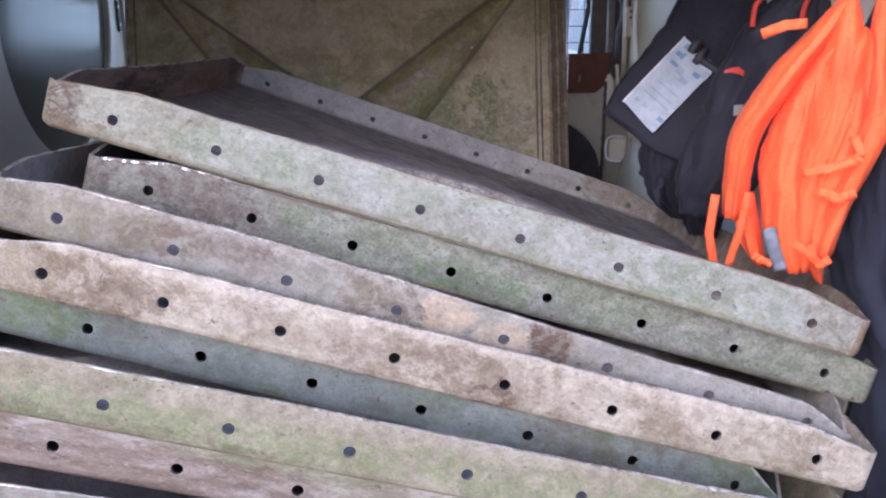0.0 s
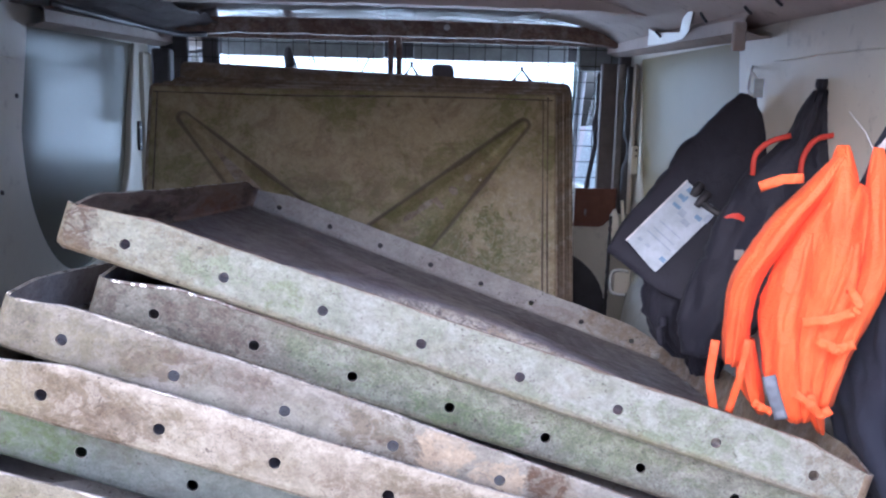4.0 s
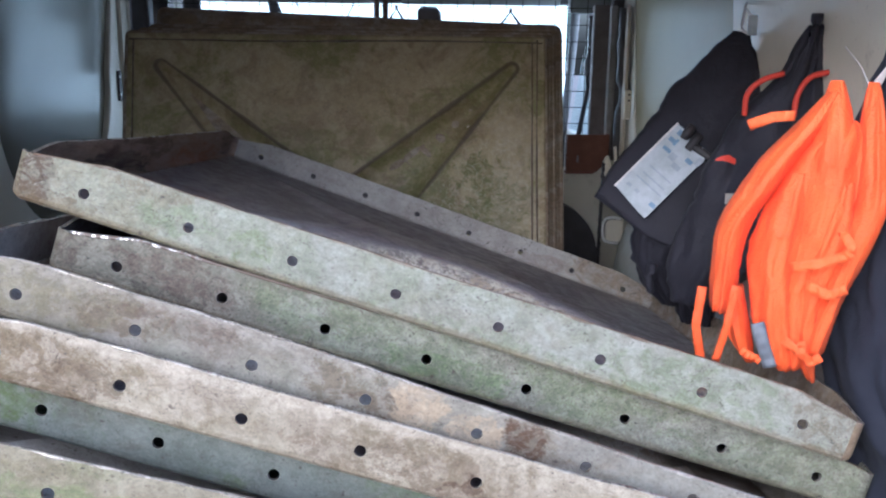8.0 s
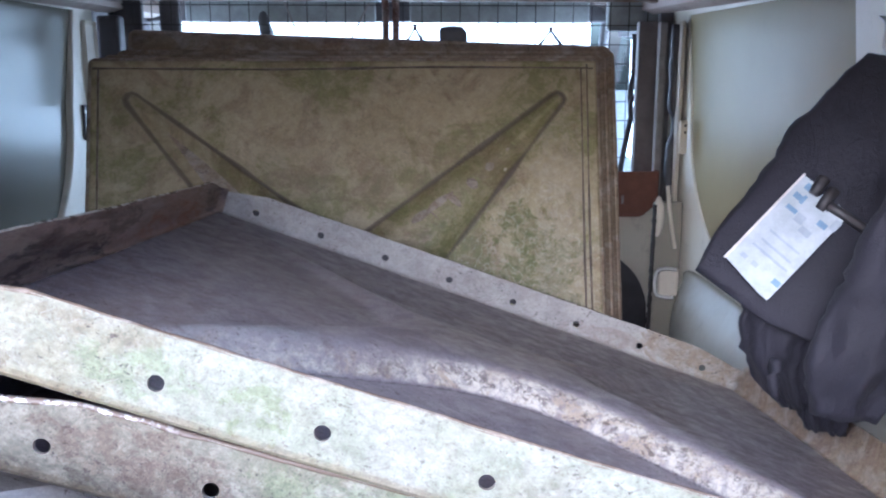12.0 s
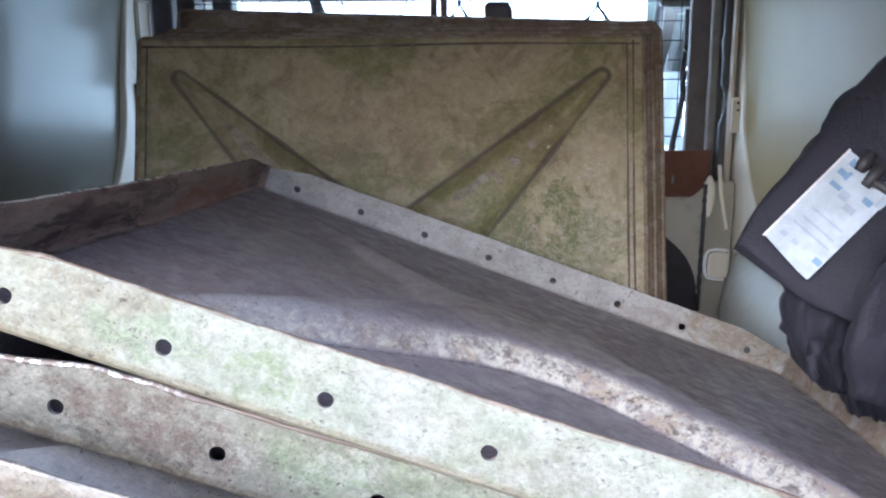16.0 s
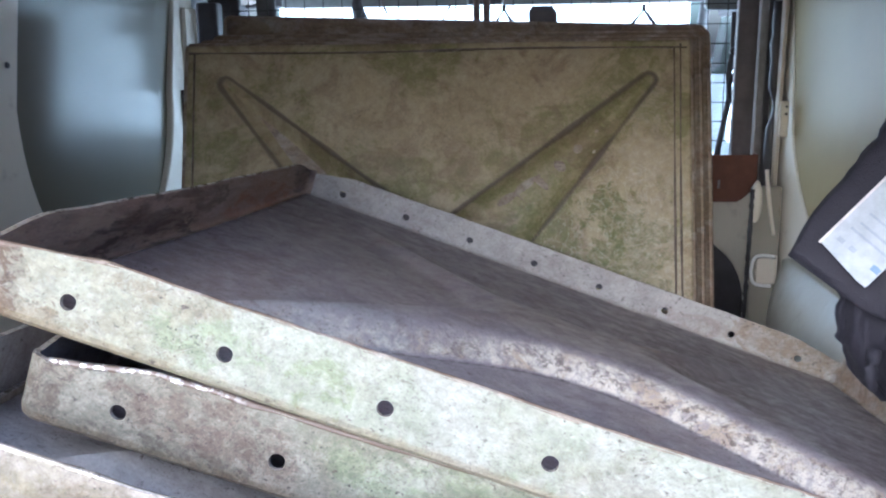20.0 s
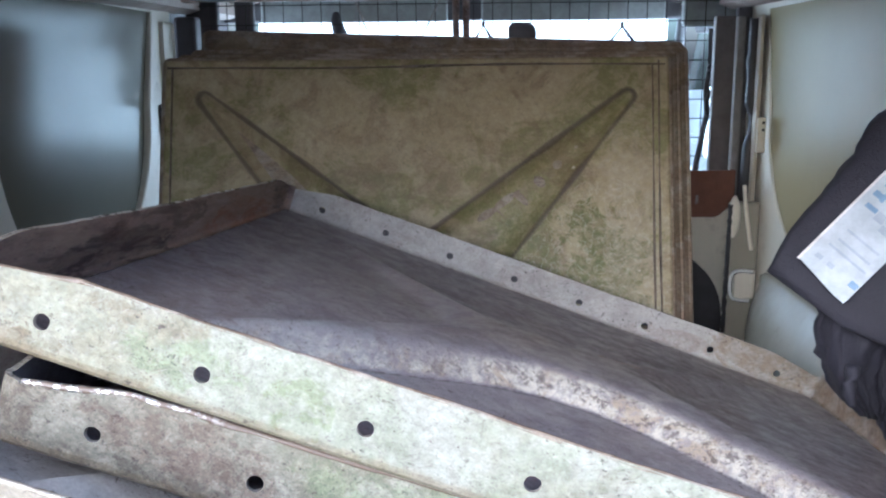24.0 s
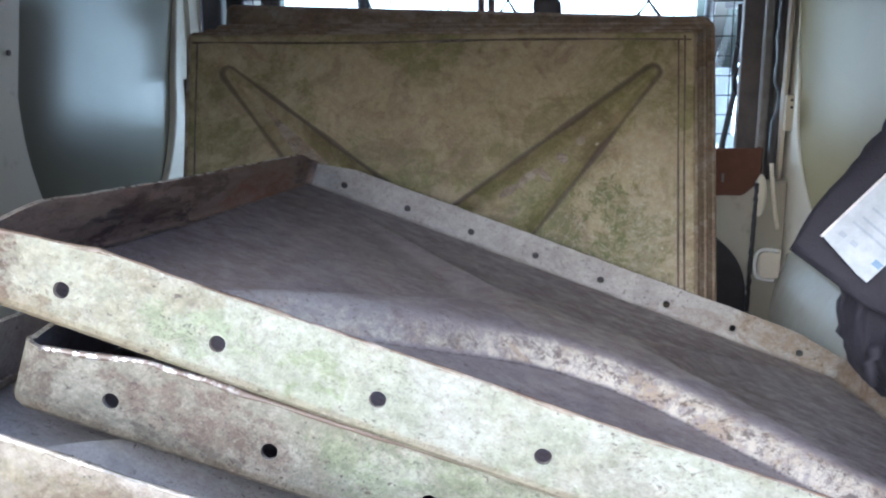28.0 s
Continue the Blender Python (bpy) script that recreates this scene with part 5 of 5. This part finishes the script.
part("sleeve", loft(O1, Y1, [(0.090, 0.226, 0.007, 0.012), (0.092, 0.20, 0.014, 0.025), (0.096, 0.16, 0.019, 0.038), (0.102, 0.11, 0.024, 0.05), (0.103, 0.06, 0.026, 0.056), (0.090, 0.01, 0.027, 0.058), (0.072, -0.04, 0.026, 0.056), (0.058, -0.09, 0.023, 0.052), (0.049, -0.135, 0.021, 0.048), (0.046, -0.165, 0.019, 0.042)], 1, 0.006, 3.0, crisp=SOFT, long=0.75), ORANGE, vest, smooth=True)
part("sleeve", loft(O1, Y1, [(0.040, 0.212, 0.008, 0.03), (0.014, 0.166, 0.019, 0.045), (-0.015, 0.128, 0.025, 0.056), (-0.043, 0.079, 0.027, 0.062), (-0.072, 0.033, 0.025, 0.064), (-0.083, -0.009, 0.0235, 0.064), (-0.085, -0.057, 0.022, 0.062), (-0.086, -0.112, 0.018, 0.055)], 1, 0.006, 4.0, crisp=SOFT, long=0.75), ORANGE, vest, smooth=True)
part("leg", loft(O1, Y1, [(0.004, 0.10, 0.014, 0.045), (-0.004, 0.05, 0.032, 0.052), (-0.014, -0.01, 0.037, 0.053), (-0.016, -0.06, 0.036, 0.052), (-0.010, -0.12, 0.034, 0.048), (0.0, -0.17, 0.027, 0.04), (0.008, -0.196, 0.014, 0.03)], 1, 0.007, 5.0, crisp=SOFT, long=0.75), ORANGE, vest, smooth=True)
part("leg", loft(O1, Y1, [(0.066, 0.09, 0.014, 0.05), (0.058, 0.03, 0.028, 0.054), (0.044, -0.03, 0.03, 0.054), (0.032, -0.09, 0.028, 0.051), (0.028, -0.14, 0.025, 0.046), (0.036, -0.18, 0.014, 0.038), (0.050, -0.212, 0.007, 0.02)], 1, 0.007, 6.0, crisp=SOFT, long=0.75), ORANGE, vest, smooth=True)
part("hem", loft(O1, Y1, [(-0.068, -0.08, 0.012, 0.03), (-0.064, -0.13, 0.020, 0.035), (-0.052, -0.17, 0.016, 0.03), (-0.040, -0.195, 0.007, 0.015)], 1, 0.006, 7.0, crisp=SOFT, long=0.75), ORANGE, vest, smooth=True)
for pts, w in (([(-0.112, -0.075, 0.05), (-0.117, -0.136, 0.05), (-0.106, -0.195, 0.045)], 0.013), ([(-0.064, -0.065, 0.062), (-0.072, -0.126, 0.06), (-0.085, -0.186, 0.05)], 0.011), ([(-0.008, 0.181, 0.06), (-0.035, 0.179, 0.07), (-0.066, 0.166, 0.07)], 0.014), ([(0.008, -0.027, 0.078), (0.045, -0.016, 0.084), (0.075, -0.004, 0.08)], 0.014), ([(0.075, -0.006, 0.082), (0.08, 0.010, 0.085), (0.066, 0.030, 0.08)], 0.012), ([(0.029, -0.052, 0.075), (0.058, -0.060, 0.082), (0.080, -0.050, 0.075)], 0.015), ([(0.006, -0.138, 0.062), (0.028, -0.150, 0.067), (0.045, -0.167, 0.062), (0.058, -0.157, 0.06)], 0.013), ([(0.03, -0.136, 0.066), (0.034, -0.155, 0.068), (0.04, -0.165, 0.06)], 0.011), ([(-0.05, -0.164, 0.055), (-0.037, -0.170, 0.055), (-0.022, -0.177, 0.05)], 0.012)):
    thicken(part("tie", ribbon(O1, Y1, pts, w, len(pts) + w * 99, 0.004), ORANGE, vest, smooth=True), 0.0015)
thicken(part("reflective_patch", ribbon(O1, Y1, [(-0.031, -0.118, 0.054), (-0.021, -0.149, 0.055), (-0.008, -0.184, 0.048)], 0.019, 9.0, 0.008), REFLECT, vest, "grey reflective patch", True), 0.002)
cord = thing("hanging_cord", "thin white cords tied to a nail in the wall", "cord")
for k in range(3):
    part("strand", tube([(0.785 + 0.004 * k, 1.283 - 0.004 * k, 1.515), (0.80 + 0.003 * k, 1.262, 1.55 + 0.006 * k), (0.822, 1.235 - 0.01 * k, 1.60), (0.852, 1.215, 1.655)], 0.0022, 6), CORD, cord)
part("nail", tube([(0.835, 1.215, 1.655), (0.90, 1.215, 1.652)], 0.003, 6), CHROME, cord)
part("strand", tube([(0.79, 1.29, 1.518), (0.81, 1.36, 1.545), (0.85, 1.50, 1.575)], 0.0012, 5), CORD, cord)

# navy cloth on the wall beside the door frame
navy = thing("navy_coat", "dark navy blue cloth coat hanging beside the door frame", "coat")
part("body", loft((0.845, 1.33, 1.30), 78, [(0.04, 0.285, 0.02, 0.02), (0.03, 0.24, 0.05, 0.035), (0.02, 0.10, 0.085, 0.045), (0.015, -0.08, 0.10, 0.05), (0.03, -0.22, 0.105, 0.04), (0.11, -0.33, 0.105, 0.018), (0.13, -0.6, 0.105, 0.016)], 4, 0.010, 11.0), NAVY, navy, smooth=True)
part("hem", loft((0.845, 1.33, 1.30), 78, [(0.13, -0.585, 0.107, 0.02), (0.13, -0.605, 0.107, 0.02)], 4, 0.010, 11.0), NAVY, navy, smooth=True)

# black padded bag with a printed label
e1, e2 = Vector((0.709, 0.153, 0.688)), Vector((0.678, -0.423, -0.600))
e3 = e2.cross(e1)
BAG = Matrix(((e1.x, e2.x, e3.x, 0.582), (e1.y, e2.y, e3.y, 1.919), (e1.z, e2.z, e3.z, 1.279), (0, 0, 0, 1)))
bag = thing("padded_bag", "black padded nylon bag with a printed white label", "bag", m=Matrix.Identity(4))


def bag_slab(outline, depth, seed, puff):
    """A stuffed bag: a closed outline filled and swollen towards its middle."""
    n = 30
    xs = [p[0] for p in outline]
    def span(x):
        ys = []
        for (ax, ay), (bx, by) in zip(outline, outline[1:] + outline[:1]):
            if (ax - x) * (bx - x) <= 0 and ax != bx:
                ys.append(ay + (by - ay) * (x - ax) / (bx - ax))
        return (min(ys), max(ys)) if ys else (0, 0)
    lo, hi = min(xs) + 1e-4, max(xs) - 1e-4
    front, back = [], []
    for i in range(n + 1):
        x = lo + (hi - lo) * i / n
        a, b = span(x)
        fr, bk = [], []
        for j in range(n + 1):
            k = j / n
            y = a + (b - a) * k
            edge = (math.sin(math.pi * k) * math.sin(math.pi * i / n)) ** 0.55
            wr = 0.008 * noise.noise((x * 14 + seed, y * 14, 0)) + 0.004 * noise.noise((x * 45, y * 45, seed))
            fr.append((x + wr, y + wr, depth * (edge - 1) + puff * edge * wr))
            bk.append((x + wr, y + wr, depth * (-1 - 0.6 * edge)))
        front.append(fr)
        back.append(bk)
    bm = sheet(front)
    sheet(back, bm)
    bmesh.ops.remove_doubles(bm, verts=bm.verts[:], dist=0.0012)
    bmesh.ops.recalc_face_normals(bm, faces=bm.faces[:])
    return bm


OUT1 = [(-0.045, -0.026), (0.10, -0.052), (0.27, -0.073), (0.39, -0.074), (0.445, -0.066), (0.458, -0.037), (0.42, 0.02), (0.375, 0.076), (0.305, 0.136), (0.19, 0.20), (0.08, 0.225), (-0.004, 0.205), (-0.035, 0.10)]
bm = bag_slab(OUT1, 0.026, 1.0, 1.2)
bm.transform(BAG)
part("body", bm, BLACK, bag, smooth=True)
# label sheet with a notched upper edge
lab = [(x, y * 0.93) for x, y in [(0.0, 0.0), (0.19, 0.0), (0.19, 0.022), (0.178, 0.03), (0.176, 0.042), (0.190, 0.046), (0.182, 0.058), (0.165, 0.062), (0.164, 0.07), (0.186, 0.076), (0.186, 0.101), (0.0, 0.101), (-0.01, 0.10), (-0.01, 0.082), (0.0, 0.08)]]
bm = bmesh.new()
bm.faces.new([bm.verts.new((x, y, 0.006)) for x, y in lab])
bmesh.ops.triangulate(bm, faces=bm.faces[:])
bm.transform(BAG)
label_ob = thicken(part("label", bm, LABEL, bag, "white printed label film"), 0.001)
for x, y, w, h, mat in ((0.172, 0.012, 0.012, 0.012, PRINT), (0.15, 0.008, 0.010, 0.014, PRINT), (0.148, 0.022, 0.016, 0.006, PRINT), (0.128, 0.012, 0.008, 0.02, PRINT), (0.12, 0.034, 0.016, 0.016, PRINTGREY), (0.11, 0.052, 0.012, 0.02, PRINTGREY), (0.138, 0.066, 0.010, 0.016, PRINT), (0.146, 0.084, 0.02, 0.012, PRINTGREY), (0.08, 0.02, 0.004, 0.06, PRINTGREY), (0.06, 0.02, 0.004, 0.06, PRINTGREY), (0.045, 0.015, 0.004, 0.07, PRINTGREY), (0.018, 0.012, 0.008, 0.012, PRINTGREY), (0.018, 0.034, 0.008, 0.012, PRINTGREY), (0.016, 0.078, 0.010, 0.014, PRINT)):
    bm = box(x, x + w, y, y + h, 0.0072, 0.0082)
    bm.transform(BAG)
    part("print", bm, mat, label_ob)
bm = box(-0.002, 0.192, -0.004, 0.0, 0.004, 0.008, 0.001)
bm.transform(BAG)
part("sleeve_edge", bm, CORD, bag, "pale plastic sleeve edge")
# carrying strap with clips
for finger in (((0.205, 0.026, 0.009), (0.186, 0.028, 0.011), (0.172, 0.031, 0.011)), ((0.20, 0.05, 0.009), (0.18, 0.052, 0.011), (0.160, 0.054, 0.011))):
    part("clip", tube([BAG @ Vector(p) for p in finger], [0.010, 0.010, 0.008], 10), DARK, bag, "black plastic clip", True)
bm = tube([BAG @ Vector(p) for p in ((0.172, 0.046, 0.010), (0.178, 0.09, 0.010), (0.185, 0.14, 0.006), (0.19, 0.185, -0.004))], 0.008, 8)
part("clip", bm, DARK, bag, "black plastic clip", True)
part("tag", sheet([[(0.704, 1.66, 1.3705), (0.716, 1.658, 1.377), (0.73, 1.657, 1.379), (0.744, 1.66, 1.371)], [(0.706, 1.659, 1.368), (0.718, 1.655, 1.369), (0.731, 1.655, 1.366), (0.743, 1.659, 1.361)]]), REDTRIM, bag, "small red tag", True)
card = thing("hook_tag", "small white card tag hanging on the wire hook", "tag")
part("card", box(0.853, 0.874, 1.955, 1.9575, 1.600, 1.642, 0.0008), LABEL, card)
hook = thing("wall_hook", "bent pale wire hook on the side wall", "hook")
part("wire", tube(smooth_line([(0.897, 2.09, 1.674), (0.868, 2.02, 1.662), (0.86, 2.0, 1.652), (0.852, 1.985, 1.615), (0.862, 1.965, 1.606), (0.868, 1.965, 1.63), (0.862, 1.995, 1.655)]), 0.003, 6), CORD, hook)

# second black bag with red piping, and the loose folds below the bags
O2, Y2 = (0.75, 1.75, 1.40), 20
bag2 = thing("black_holdall", "black cloth holdall with red-orange piped handles", "bag")
part("body", loft(O2, Y2, [(0.147, 0.215, 0.013, 0.012), (0.140, 0.18, 0.024, 0.02), (0.132, 0.135, 0.036, 0.03), (0.105, 0.05, 0.085, 0.045), (0.075, -0.05, 0.105, 0.05), (0.045, -0.15, 0.105, 0.05), (-0.005, -0.25, 0.09, 0.045), (-0.03, -0.33, 0.05, 0.03)], 4, 0.014, 21.0), BLACK, bag2, smooth=True)
part("neck", loft(O2, Y2, [(0.147, 0.236, 0.011, 0.012), (0.146, 0.222, 0.012, 0.012), (0.147, 0.212, 0.007, 0.008)], 1, 0.002, 22.0), BLACK, bag2, smooth=True)
for pts in ([(0.033, 0.05, 0.06), (0.036, 0.09, 0.062), (0.06, 0.115, 0.06), (0.096, 0.128, 0.05)], [(0.119, 0.05, 0.058), (0.122, 0.09, 0.06), (0.142, 0.122, 0.055), (0.186, 0.134, 0.04)]):
    tx, ty, nx, ny = math.cos(radians(Y2)), -math.sin(radians(Y2)), -math.sin(radians(Y2)), -math.cos(radians(Y2))
    line = [(O2[0] + tx * a + nx * c, O2[1] + ty * a + ny * c, O2[2] + b) for a, b, c in pts]
    part("piping", tube(smooth_line(line, 8), 0.0055, 8), REDTRIM, bag2, "red-orange piping", True)
part("tag", box(0.727, 0.745, 1.652, 1.655, 1.288, 1.308, 0.001), STRIP, bag2, "small pale cloth tag")
folds = thing("bag_straps", "crumpled black straps and cloth hanging under the bags", "straps")
part("cloth", loft((0.70, 1.955, 1.22), 15, [(0.02, 0.02, 0.07, 0.03), (0.005, -0.03, 0.075, 0.04), (-0.005, -0.11, 0.06, 0.04), (0.01, -0.17, 0.045, 0.03), (0.03, -0.21, 0.02, 0.015)], 5, 0.016, 31.0), BLACK, folds, smooth=True)
part("cloth", loft((0.70, 1.955, 1.22), 15, [(0.09, 0.03, 0.05, 0.03), (0.08, -0.08, 0.06, 0.04), (0.08, -0.19, 0.055, 0.035), (0.09, -0.25, 0.035, 0.02)], 4, 0.016, 32.0), BLACK, folds, smooth=True)
part("strap_end", tube(smooth_line([(0.66, 1.87, 1.12), (0.65, 1.855, 1.085), (0.655, 1.85, 1.06)], 4), [0.011, 0.012, 0.010, 0.012, 0.009, 0.011, 0.008, 0.009, 0.005], 7), BLACK, folds, smooth=True)

# a few dry stalks on the stack
straw = thing("straw_wisp", "a wisp of dry straw caught on the stack", "straw")
for k in range(4):
    a = 0.6 + 0.5 * k
    part("stalk", tube([(-0.325, 1.20 + 0.004 * k, 1.222), (-0.325 + 0.03 * math.cos(a), 1.195, 1.225 + 0.012 * math.sin(a)), (-0.325 + 0.055 * math.cos(a + 0.3), 1.185, 1.216 + 0.02 * math.sin(a))], 0.0011, 4), STRAW, straw)
